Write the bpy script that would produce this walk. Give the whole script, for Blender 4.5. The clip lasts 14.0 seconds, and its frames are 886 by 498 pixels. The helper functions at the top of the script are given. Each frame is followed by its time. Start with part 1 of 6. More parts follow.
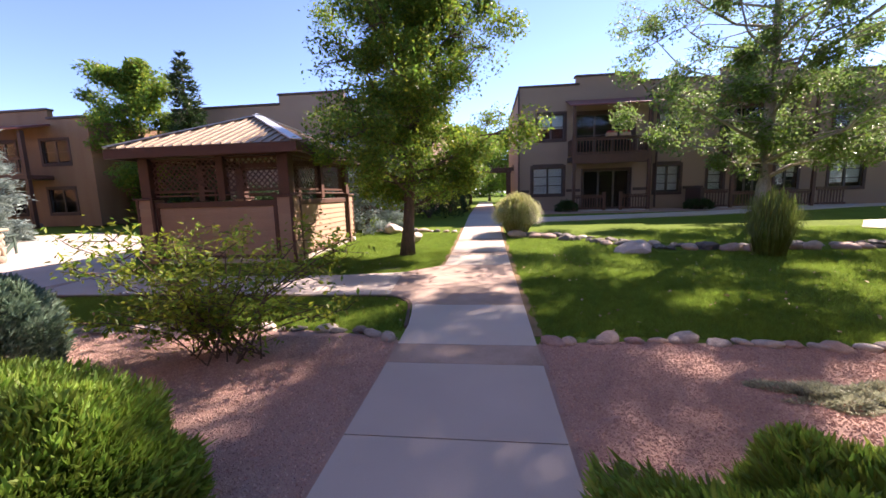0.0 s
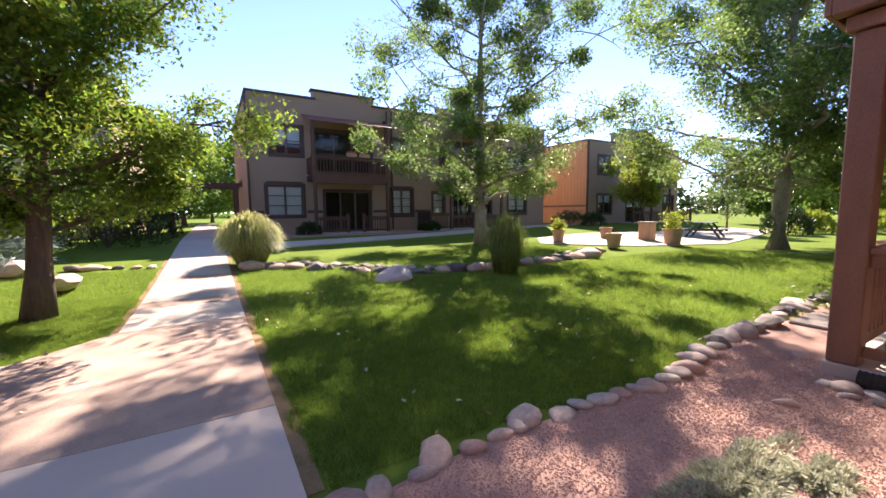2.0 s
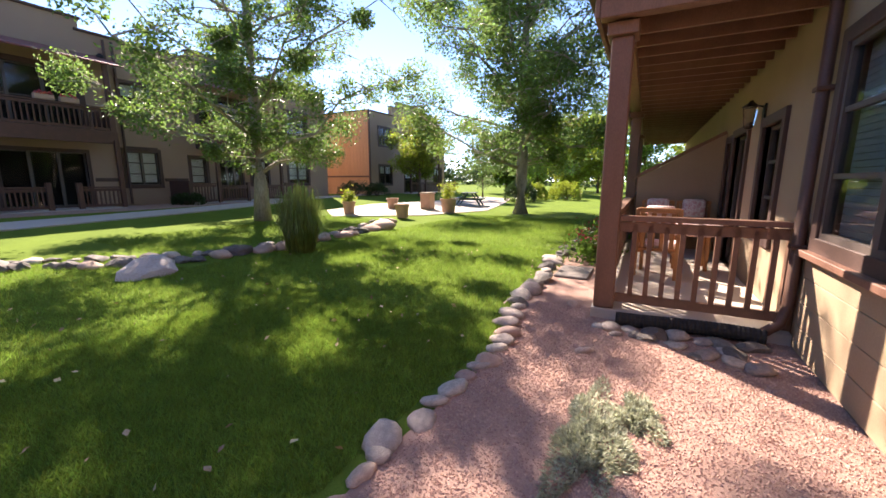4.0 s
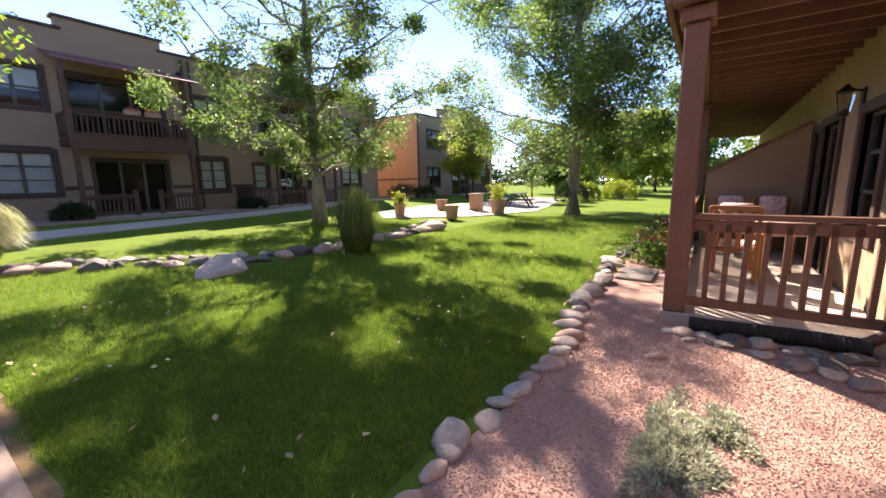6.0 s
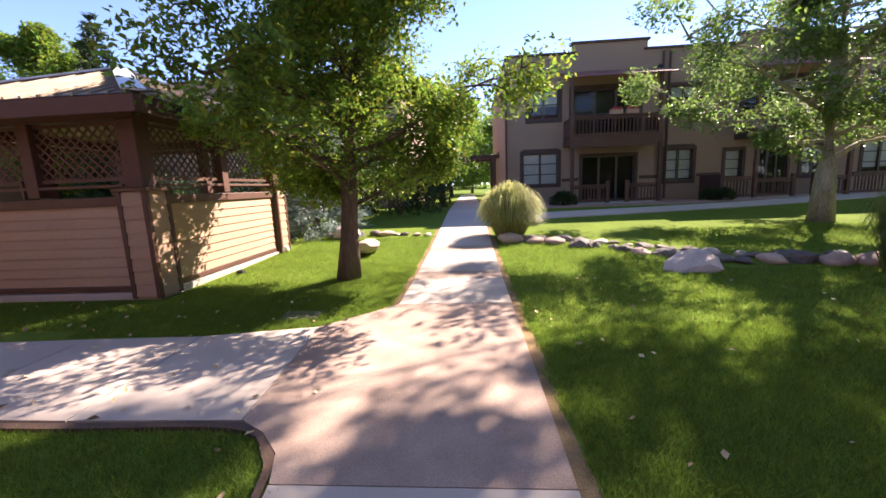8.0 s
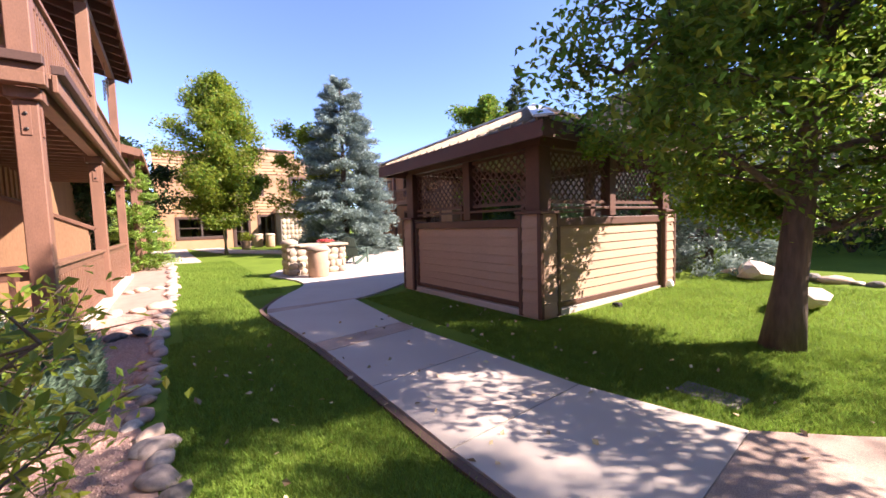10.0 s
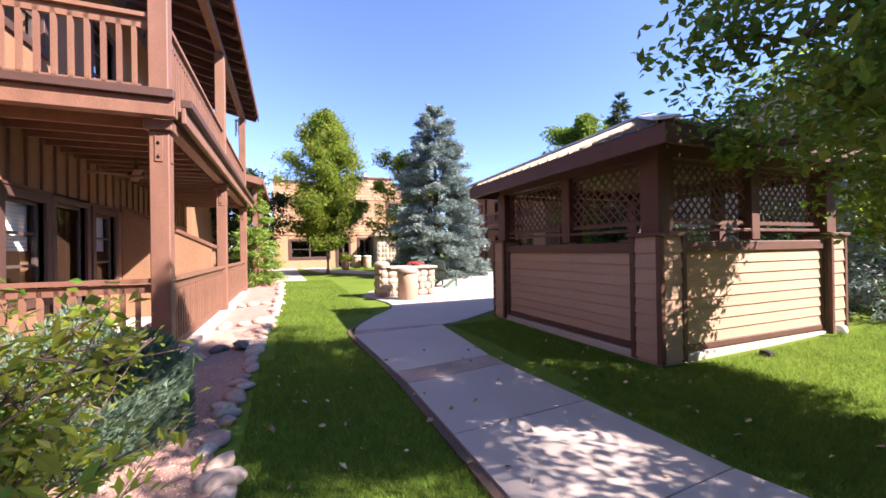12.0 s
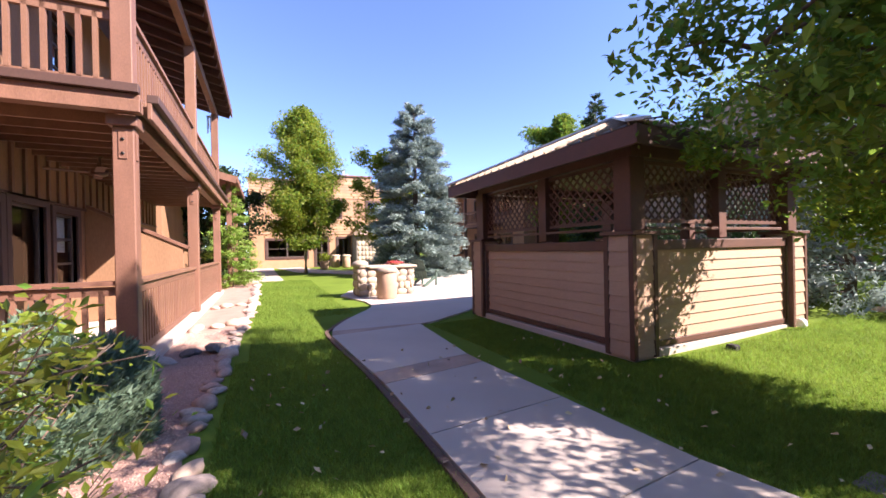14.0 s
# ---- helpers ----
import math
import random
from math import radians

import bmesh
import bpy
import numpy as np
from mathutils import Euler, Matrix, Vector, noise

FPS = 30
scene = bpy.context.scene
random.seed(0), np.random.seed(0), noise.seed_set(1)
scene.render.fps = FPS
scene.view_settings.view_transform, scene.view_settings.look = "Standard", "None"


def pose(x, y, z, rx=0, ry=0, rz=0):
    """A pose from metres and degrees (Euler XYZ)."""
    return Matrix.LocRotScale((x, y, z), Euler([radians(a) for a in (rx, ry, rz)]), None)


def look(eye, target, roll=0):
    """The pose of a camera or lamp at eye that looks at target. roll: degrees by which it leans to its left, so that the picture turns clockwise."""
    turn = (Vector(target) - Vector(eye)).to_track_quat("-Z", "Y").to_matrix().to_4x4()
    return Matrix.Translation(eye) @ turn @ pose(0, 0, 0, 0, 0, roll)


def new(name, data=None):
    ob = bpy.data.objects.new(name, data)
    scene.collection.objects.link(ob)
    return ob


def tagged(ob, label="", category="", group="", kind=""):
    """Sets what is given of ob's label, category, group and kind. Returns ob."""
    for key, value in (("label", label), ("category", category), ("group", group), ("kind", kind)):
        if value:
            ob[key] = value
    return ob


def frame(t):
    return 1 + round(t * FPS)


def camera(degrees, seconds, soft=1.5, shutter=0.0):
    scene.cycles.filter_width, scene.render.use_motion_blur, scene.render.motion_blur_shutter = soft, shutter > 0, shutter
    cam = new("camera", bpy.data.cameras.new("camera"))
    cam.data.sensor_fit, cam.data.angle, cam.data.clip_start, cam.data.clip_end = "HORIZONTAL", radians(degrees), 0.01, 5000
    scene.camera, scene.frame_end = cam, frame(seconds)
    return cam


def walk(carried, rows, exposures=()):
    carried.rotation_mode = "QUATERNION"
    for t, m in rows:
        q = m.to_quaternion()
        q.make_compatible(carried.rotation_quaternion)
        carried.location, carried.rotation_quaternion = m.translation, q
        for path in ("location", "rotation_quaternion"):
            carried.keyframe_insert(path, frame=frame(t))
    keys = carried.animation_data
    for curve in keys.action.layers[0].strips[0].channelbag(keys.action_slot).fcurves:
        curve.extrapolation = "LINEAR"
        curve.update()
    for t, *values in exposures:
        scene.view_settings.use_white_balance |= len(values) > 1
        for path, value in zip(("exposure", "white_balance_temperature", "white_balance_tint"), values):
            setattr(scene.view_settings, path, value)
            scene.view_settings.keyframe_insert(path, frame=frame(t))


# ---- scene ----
cam = camera(97.8, 14.0, soft=1.6)
PATH = [
    (0, (0.225, 0.02, 1.498), (-0.007, 1.986, 1.216), -1.6),
    (0.5, (0.252, 0.547, 1.487), (0.118, 2.524, 1.216), -1.7),
    (1, (0.286, 1.094, 1.479), (0.566, 3.061, 1.251), -1.2),
    (1.5, (0.347, 1.557, 1.47), (0.997, 3.438, 1.27), -0.9),
    (2, (0.347, 2.001, 1.452), (1.369, 3.709, 1.258), -0.5),
    (2.5, (0.417, 2.376, 1.441), (1.781, 3.822, 1.22), 0.0),
    (3, (0.504, 2.567, 1.456), (2.097, 3.745, 1.183), 0.4),
    (3.5, (0.531, 2.647, 1.478), (2.251, 3.614, 1.148), 0.3),
    (3.7, (0.528, 2.664, 1.484), (2.276, 3.572, 1.135), 0.1),
    (5.8, (0.485, 2.771, 1.468), (2.171, 3.792, 1.131), -1.0),
    (6, (0.46, 2.797, 1.467), (2.087, 3.91, 1.128), -1.0),
    (6.5, (0.405, 2.874, 1.457), (1.773, 4.291, 1.11), -1.6),
    (7, (0.355, 2.985, 1.452), (1.299, 4.714, 1.107), -2.1),
    (7.5, (0.333, 3.166, 1.457), (0.744, 5.094, 1.12), -2.4),
    (8, (0.221, 3.385, 1.437), (0.073, 5.353, 1.116), -2.3),
    (8.5, (0.008, 3.596, 1.455), (-0.656, 5.458, 1.152), -2.2),
    (9, (-0.176, 3.802, 1.46), (-1.241, 5.473, 1.193), -2.1),
    (11.3, (-0.916, 4.364, 1.423), (-2.783, 5.082, 1.416), -0.8),
    (11.5, (-0.947, 4.368, 1.423), (-2.812, 5.088, 1.42), -0.8),
    (12, (-0.963, 4.375, 1.413), (-2.818, 5.124, 1.417), -0.9),
    (12.5, (-0.963, 4.383, 1.412), (-2.806, 5.159, 1.414), -1.1),
    (13, (-0.965, 4.397, 1.417), (-2.797, 5.2, 1.416), -1.2),
    (13.5, (-0.957, 4.408, 1.419), (-2.778, 5.235, 1.419), -1.2),
    (14, (-0.955, 4.413, 1.421), (-2.77, 5.254, 1.416), -1.2),
]
walk(cam, [(t, look(eye, target, roll)) for t, eye, target, roll in PATH],
     exposures=[(0, 1.75, 7100, 27), (0.5, 1.9, 7100, 25), (1.5, 1.97, 7150, 24), (3.5, 2.1, 7150, 19), (7, 2.05, 7250, 22), (9, 2.0, 7050, 25), (12, 1.95, 6550, 25), (14, 1.95, 6550, 25)])

# ---- daylight: sun from the north-east at mid height, clear sky
SUN_AZ, SUN_EL = radians(40.5), radians(38)          # azimuth counted from +y towards +x
world = bpy.data.worlds.new("sky")
scene.world = world
world.use_nodes = True
wn, wl = world.node_tree.nodes, world.node_tree.links
sky = wn.new("ShaderNodeTexSky")
sky.sky_type, sky.sun_disc = "NISHITA", False
sky.sun_elevation, sky.sun_rotation = SUN_EL, SUN_AZ
sky.altitude, sky.air_density, sky.dust_density, sky.ozone_density = 2600, 0.75, 0.0, 4.0
wl.new(sky.outputs["Color"], wn["Background"].inputs["Color"])
wn["Background"].inputs["Strength"].default_value = 0.13
sun = new("sun", bpy.data.lights.new("sun", "SUN"))
sun.data.energy, sun.data.angle, sun.data.color = 5.0, radians(0.53), (1.0, 0.93, 0.82)
sun_dir = Vector((math.sin(SUN_AZ) * math.cos(SUN_EL), math.cos(SUN_AZ) * math.cos(SUN_EL), math.sin(SUN_EL)))
sun.matrix_world = look(tuple(sun_dir * 60), (0, 0, 0))


# ---- materials
def mat(name, base, dark=None, scale=4.0, fine=60.0, rough=0.8, bump=0.3, depth=0.01, metal=0.0, vary=0.0, translucent=0.0, stretch=(1, 1, 1), spec=0.5, island=False, contrast=0.5):
    m = bpy.data.materials.new(name)
    m.use_nodes = True
    n, l = m.node_tree.nodes, m.node_tree.links
    b = n["Principled BSDF"]
    dark = dark or tuple(c * 0.7 for c in base)
    tc = n.new("ShaderNodeTexCoord")
    mp = n.new("ShaderNodeMapping")
    mp.inputs["Scale"].default_value = stretch
    l.new(tc.outputs["Object"], mp.inputs["Vector"])
    big, small = n.new("ShaderNodeTexNoise"), n.new("ShaderNodeTexNoise")
    big.inputs["Scale"].default_value, big.inputs["Detail"].default_value = scale, 5
    small.inputs["Scale"].default_value, small.inputs["Detail"].default_value = fine, 3
    for t in (big, small):
        l.new(mp.outputs["Vector"], t.inputs["Vector"])
    add = n.new("ShaderNodeMath")
    add.operation = "MULTIPLY_ADD"
    add.inputs[1].default_value, add.inputs[2].default_value = 0.5, 0.0
    mean = n.new("ShaderNodeMath")
    mean.operation = "MULTIPLY_ADD"
    mean.inputs[1].default_value = 0.5
    l.new(small.outputs["Fac"], add.inputs[0])
    l.new(big.outputs["Fac"], mean.inputs[0])
    l.new(add.outputs[0], mean.inputs[2])
    ramp = n.new("ShaderNodeValToRGB")
    ramp.color_ramp.elements[0].position, ramp.color_ramp.elements[1].position = 0.5 - contrast * 0.3, 0.5 + contrast * 0.3
    ramp.color_ramp.elements[0].color, ramp.color_ramp.elements[1].color = (*dark, 1), (*base, 1)
    l.new(mean.outputs[0], ramp.inputs["Fac"])
    out = ramp.outputs["Color"]
    if vary:
        src = n.new("ShaderNodeNewGeometry") if island else n.new("ShaderNodeObjectInfo")
        hsv = n.new("ShaderNodeHueSaturation")
        mr = n.new("ShaderNodeMapRange")
        mr.inputs["To Min"].default_value, mr.inputs["To Max"].default_value = 1 - vary, 1 + vary
        l.new(src.outputs["Random Per Island" if island else "Random"], mr.inputs["Value"])
        l.new(mr.outputs["Result"], hsv.inputs["Value"])
        mh = n.new("ShaderNodeMapRange")
        mh.inputs["To Min"].default_value, mh.inputs["To Max"].default_value = 0.5 - vary * 0.06, 0.5 + vary * 0.06
        l.new(src.outputs["Random Per Island" if island else "Random"], mh.inputs["Value"])
        l.new(mh.outputs["Result"], hsv.inputs["Hue"])
        l.new(out, hsv.inputs["Color"])
        out = hsv.outputs["Color"]
    l.new(out, b.inputs["Base Color"])
    b.inputs["Roughness"].default_value, b.inputs["Metallic"].default_value = rough, metal
    b.inputs["Specular IOR Level"].default_value = spec
    if bump:
        bp = n.new("ShaderNodeBump")
        bp.inputs["Strength"].default_value, bp.inputs["Distance"].default_value = bump, depth
        l.new(mean.outputs[0], bp.inputs["Height"])
        l.new(bp.outputs["Normal"], b.inputs["Normal"])
    if translucent:
        tr, mx = n.new("ShaderNodeBsdfTranslucent"), n.new("ShaderNodeMixShader")
        mx.inputs["Fac"].default_value = translucent
        l.new(out, tr.inputs["Color"])
        l.new(b.outputs["BSDF"], mx.inputs[1])
        l.new(tr.outputs["BSDF"], mx.inputs[2])
        l.new(mx.outputs["Shader"], n["Material Output"].inputs["Surface"])
    return m


def glass_mat(name, tint=(1, 1, 1)):
    m = bpy.data.materials.new(name)
    m.use_nodes = True
    n, l = m.node_tree.nodes, m.node_tree.links
    n.remove(n["Principled BSDF"])
    tr, gl, mx, fr = (n.new("ShaderNode" + k) for k in ("BsdfTransparent", "BsdfGlossy", "MixShader", "Fresnel"))
    tr.inputs["Color"].default_value = (*tint, 1)
    gl.inputs["Roughness"].default_value = 0.02
    fr.inputs["IOR"].default_value = 1.55
    for a, b in ((fr.outputs[0], mx.inputs[0]), (tr.outputs[0], mx.inputs[1]), (gl.outputs[0], mx.inputs[2]), (mx.outputs[0], n["Material Output"].inputs["Surface"])):
        l.new(a, b)
    return m


M = dict(
    lawn=mat("lawn", (0.135, 0.20, 0.029), (0.085, 0.13, 0.02), 0.9, 90, 1.0, 0.5, 0.02, spec=0.05),
    blade=mat("grass_blade", (0.225, 0.325, 0.05), (0.14, 0.225, 0.035), 0.7, 6, 0.6, 0, vary=0.35, island=True, translucent=0.5, spec=0.2),
    gravel=mat("pink_gravel", (0.42, 0.265, 0.215), (0.30, 0.185, 0.15), 3, 160, 0.95, 0.8, 0.015, spec=0.2),
    pebble=mat("pebble", (0.49, 0.315, 0.26), (0.40, 0.25, 0.205), 9, 90, 0.9, 0.2, vary=0.22, island=True, spec=0.2),
    concrete=mat("walk_concrete", (0.53, 0.45, 0.39), (0.38, 0.32, 0.275), 1.1, 170, 0.85, 0.3, 0.004, vary=0.07, contrast=0.9),
    aggregate=mat("exposed_aggregate", (0.50, 0.36, 0.285), (0.25, 0.175, 0.14), 2.0, 190, 0.9, 0.8, 0.008, contrast=0.4),
    soil=mat("dry_soil_edge", (0.30, 0.20, 0.11), (0.17, 0.12, 0.06), 6, 90, 1.0, 0.7, 0.02, spec=0.1),
    edging=mat("walk_edging", (0.15, 0.085, 0.06), (0.08, 0.05, 0.04), 3, 60, 0.9, 0.5),
    rock=mat("river_rock", (0.50, 0.40, 0.34), (0.27, 0.22, 0.20), 5, 45, 0.8, 0.5, 0.02, vary=0.35),
    pinkrock=mat("pink_rock", (0.52, 0.36, 0.29), (0.33, 0.22, 0.18), 4, 40, 0.85, 0.5, 0.02, vary=0.25),
    deadleaf=mat("dead_leaf", (0.55, 0.45, 0.28), (0.4, 0.25, 0.12), 3, 20, 0.7, 0, vary=0.4, island=True),
    paleboulder=mat("pale_boulder", (0.60, 0.50, 0.45), (0.42, 0.34, 0.30), 3, 30, 0.9, 0.6, 0.03),
    darkrock=mat("dark_rock", (0.22, 0.185, 0.165), (0.10, 0.085, 0.078), 5, 45, 0.85, 0.6, 0.02, vary=0.3),
    stucco=mat("brown_stucco", (0.35, 0.238, 0.17), (0.28, 0.19, 0.135), 0.8, 160, 0.95, 0.4, 0.006, contrast=0.9),
    orange=mat("orange_board", (0.72, 0.39, 0.20), (0.56, 0.29, 0.14), 1.2, 40, 0.8, 0.3, stretch=(1, 1, 0.15)),
    porchwall=mat("brown_porch_board", (0.30, 0.165, 0.09), (0.22, 0.115, 0.06), 1.5, 60, 0.75, 0.25, stretch=(1, 1, 0.2)),
    trim=mat("dark_brown_trim", (0.085, 0.042, 0.032), (0.055, 0.028, 0.022), 3, 60, 0.6, 0.2, 0.004),
    wood=mat("stained_wood", (0.235, 0.117, 0.076), (0.155, 0.077, 0.05), 5, 90, 0.55, 0.25, 0.004, vary=0.08, stretch=(1, 1, 0.4)),
    wooddark=mat("dark_stained_wood", (0.12, 0.05, 0.032), (0.075, 0.033, 0.022), 5, 90, 0.55, 0.25, 0.004, vary=0.08),
    siding=mat("tan_siding", (0.44, 0.285, 0.19), (0.36, 0.23, 0.15), 2.5, 70, 0.75, 0.25, 0.004, vary=0.06, stretch=(0.25, 0.25, 1)),
    sidingfar=mat("tan_clapboard", (0.46, 0.275, 0.15), (0.37, 0.215, 0.115), 2.5, 70, 0.75, 0.25, 0.004, vary=0.08),
    cream=mat("cream_siding", (0.38, 0.275, 0.175), (0.31, 0.22, 0.14), 1.5, 80, 0.8, 0.25, 0.004, vary=0.05),
    metalroof=mat("weathered_metal_roof", (0.42, 0.32, 0.23), (0.27, 0.20, 0.145), 2.5, 30, 0.5, 0.2, metal=0.25, vary=0.1),
    ridge=mat("galvanised_ridge", (0.62, 0.65, 0.70), (0.5, 0.53, 0.57), 3, 40, 0.4, 0.1, metal=0.3),
    redroof=mat("red_metal_awning", (0.26, 0.09, 0.085), (0.18, 0.06, 0.06), 3, 30, 0.45, 0.1, metal=0.2),
    # near-black that stands in for the shade inside unlit rooms
    dark=mat("room_shade", (0.03, 0.026, 0.024), None, 2, 20, 0.9, 0),
    white=mat("white_blind", (0.86, 0.85, 0.82), (0.78, 0.77, 0.74), 2, 20, 0.8, 0.1),
    # grey slats behind a pane: the reflection in the glass, put in as colour
    pane_reflection=mat("grey_pane_reflection", (0.46, 0.48, 0.50), (0.38, 0.40, 0.42), 2, 40, 0.8, 0.1),
    sash=mat("window_sash", (0.10, 0.075, 0.065), None, 4, 50, 0.5, 0.1),
    whitesash=mat("pale_sash", (0.6, 0.58, 0.54), None, 4, 50, 0.5, 0.1),
    glass=glass_mat("glass", (0.8, 0.84, 0.85)),
    bark=mat("bark", (0.15, 0.10, 0.072), (0.07, 0.047, 0.036), 5, 30, 0.95, 1.0, 0.03, stretch=(1, 1, 0.2)),
    palebark=mat("pale_bark", (0.42, 0.37, 0.30), (0.20, 0.165, 0.13), 5, 25, 0.9, 0.9, 0.03, stretch=(1, 1, 0.35)),
    leaf=mat("green_leaf", (0.17, 0.28, 0.042), (0.10, 0.18, 0.028), 0.8, 6, 0.4, 0, vary=0.35, island=True, translucent=0.62, spec=0.35),
    leafyellow=mat("yellow_green_leaf", (0.30, 0.34, 0.04), (0.18, 0.24, 0.03), 0.8, 6, 0.45, 0, vary=0.35, island=True, translucent=0.62, spec=0.4),
    leafcool=mat("cottonwood_leaf", (0.18, 0.26, 0.085), (0.11, 0.175, 0.055), 0.8, 6, 0.38, 0, vary=0.35, island=True, translucent=0.62, spec=0.3),
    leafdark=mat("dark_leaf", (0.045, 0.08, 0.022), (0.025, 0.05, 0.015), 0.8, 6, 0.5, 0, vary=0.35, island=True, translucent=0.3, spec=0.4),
    spruce=mat("blue_spruce_needle", (0.27, 0.34, 0.31), (0.16, 0.22, 0.20), 1.5, 10, 0.6, 0, vary=0.3, island=True, translucent=0.25),
    juniper=mat("juniper_sprig", (0.27, 0.39, 0.06), (0.14, 0.24, 0.035), 2.5, 10, 0.6, 0, vary=0.35, island=True, translucent=0.4),
    bluejuniper=mat("blue_juniper_sprig", (0.20, 0.29, 0.19), (0.10, 0.17, 0.11), 2.5, 10, 0.6, 0, vary=0.35, island=True, translucent=0.3),
    plume=mat("pale_grass_plume", (0.62, 0.58, 0.30), (0.40, 0.42, 0.16), 3, 10, 0.6, 0, vary=0.3, island=True, translucent=0.5),
    reed=mat("reed_blade", (0.23, 0.29, 0.07), (0.13, 0.18, 0.045), 3, 10, 0.5, 0, vary=0.35, island=True, translucent=0.45),
    fountain=mat("fountain_grass_blade", (0.36, 0.40, 0.10), (0.22, 0.28, 0.06), 3, 10, 0.5, 0, vary=0.3, island=True, translucent=0.5),
    silver=mat("silver_groundcover", (0.46, 0.47, 0.34), (0.29, 0.31, 0.21), 5, 20, 0.7, 0, vary=0.3, island=True, translucent=0.3),
    terracotta=mat("terracotta", (0.47, 0.30, 0.20), (0.36, 0.22, 0.15), 4, 50, 0.85, 0.3),
    sandstone=mat("sandstone", (0.50, 0.40, 0.30), (0.34, 0.26, 0.19), 4, 60, 0.9, 0.5, 0.01, vary=0.25),
    mortar=mat("mortar", (0.34, 0.30, 0.26), None, 5, 80, 0.95, 0.4),
    greenpaint=mat("green_painted_wood", (0.06, 0.10, 0.075), None, 4, 60, 0.6, 0.2),
    black=mat("black_plastic", (0.04, 0.037, 0.036), None, 8, 60, 0.85, 0.3, spec=0.2),
    iron=mat("dark_iron", (0.03, 0.026, 0.025), None, 8, 60, 0.45, 0.2, metal=0.6),
    cushion=mat("floral_cushion", (0.78, 0.72, 0.66), (0.62, 0.32, 0.30), 14, 35, 0.9, 0.2, contrast=0.35),
    cloth=mat("pink_tablecloth", (0.66, 0.46, 0.42), (0.55, 0.36, 0.33), 5, 60, 0.9, 0.2),
    honey=mat("honey_wood", (0.44, 0.20, 0.075), (0.32, 0.135, 0.05), 6, 60, 0.5, 0.2),
    flower=mat("red_flower", (0.55, 0.06, 0.06), None, 6, 30, 0.6, 0, vary=0.3, island=True),
)


# ---- small building kit
def link(name, bm, material, parent=None, label="", smooth=False):
    me = bpy.data.meshes.new(name)
    bm.to_mesh(me)
    bm.free()
    if smooth:
        for p in me.polygons:
            p.use_smooth = True
    me.materials.append(material)
    ob = new(name, me)
    if parent:
        ob.parent = parent
    if label:
        ob["label"] = label
    return ob


def thing(name, label, category, group="", kind="", at=(0, 0, 0)):
    ob = new(name)
    ob.empty_display_size = 0.2
    ob.location = at
    return tagged(ob, label, category, group, kind)


def box(bm, x0, x1, y0, y1, z0, z1, bevel=0.0, m=None):
    vs = [bm.verts.new(m @ Vector(c) if m else c) for c in ((x0, y0, z0), (x1, y0, z0), (x1, y1, z0), (x0, y1, z0), (x0, y0, z1), (x1, y0, z1), (x1, y1, z1), (x0, y1, z1))]
    fs = [bm.faces.new([vs[i] for i in f]) for f in ((3, 2, 1, 0), (4, 5, 6, 7), (0, 1, 5, 4), (1, 2, 6, 5), (2, 3, 7, 6), (3, 0, 4, 7))]
    if bevel:
        bmesh.ops.bevel(bm, geom=list({e for f in fs for e in f.edges}), offset=bevel, segments=1, affect="EDGES")
    return vs


def block(name, x0, x1, y0, y1, z0, z1, material, parent=None, label="", bevel=0.006, m=None):
    bm = bmesh.new()
    box(bm, x0, x1, y0, y1, z0, z1, bevel, m)
    return link(name, bm, material, parent, label)


def beam_between(bm, a, b, w, h):
    """A square bar from a to b, w wide and h deep."""
    a, b = Vector(a), Vector(b)
    d = b - a
    m = Matrix.Translation(a) @ d.to_track_quat("Y", "Z").to_matrix().to_4x4()
    box(bm, -w / 2, w / 2, 0, d.length, -h / 2, h / 2, 0, m)


def tube(bm, points, radii, sides=8):
    rings = []
    for i, p in enumerate(points):
        p = Vector(p)
        d = (Vector(points[min(i + 1, len(points) - 1)]) - Vector(points[max(i - 1, 0)])).normalized()
        q = d.to_track_quat("Z", "Y")
        rings.append([bm.verts.new(p + q @ Vector((math.cos(a) * radii[i], math.sin(a) * radii[i], 0))) for a in (2 * math.pi * k / sides for k in range(sides))])
    for r, s in zip(rings, rings[1:]):
        for k in range(sides):
            bm.faces.new((r[k], r[(k + 1) % sides], s[(k + 1) % sides], s[k]))
    bm.faces.new(list(reversed(rings[0])))
    bm.faces.new(rings[-1])


def lathe(bm, profile, sides=24, at=(0, 0, 0)):
    rings = [[bm.verts.new((at[0] + r * math.cos(2 * math.pi * k / sides), at[1] + r * math.sin(2 * math.pi * k / sides), at[2] + z)) for k in range(sides)] for r, z in profile]
    for r, s in zip(rings, rings[1:]):
        for k in range(sides):
            bm.faces.new((r[k], r[(k + 1) % sides], s[(k + 1) % sides], s[k]))
    bm.faces.new(list(reversed(rings[0])))
    bm.faces.new(rings[-1])


def smooth(t):
    t = max(0.0, min(1.0, t))
    return t * t * (3 - 2 * t)


def lift(x, y):
    """Height of the ground: level by the walk, rising gently to the north and east."""
    return 0.42 * smooth((y - 9) / 12.5) * smooth((x + 14) / 8) + 0.20 * smooth((-x - 14) / 16)


def slab(bm, outline, z0, z1):
    """A flat slab over an outline in the plan, its top following the ground."""
    top = [bm.verts.new((x, y, lift(x, y) + z1)) for x, y in outline]
    low = [bm.verts.new((x, y, lift(x, y) + z0)) for x, y in outline]
    bm.faces.new(top)
    bm.faces.new(list(reversed(low)))
    for i in range(len(top)):
        j = (i + 1) % len(top)
        bm.faces.new((top[i], low[i], low[j], top[j]))
    bm.normal_update()


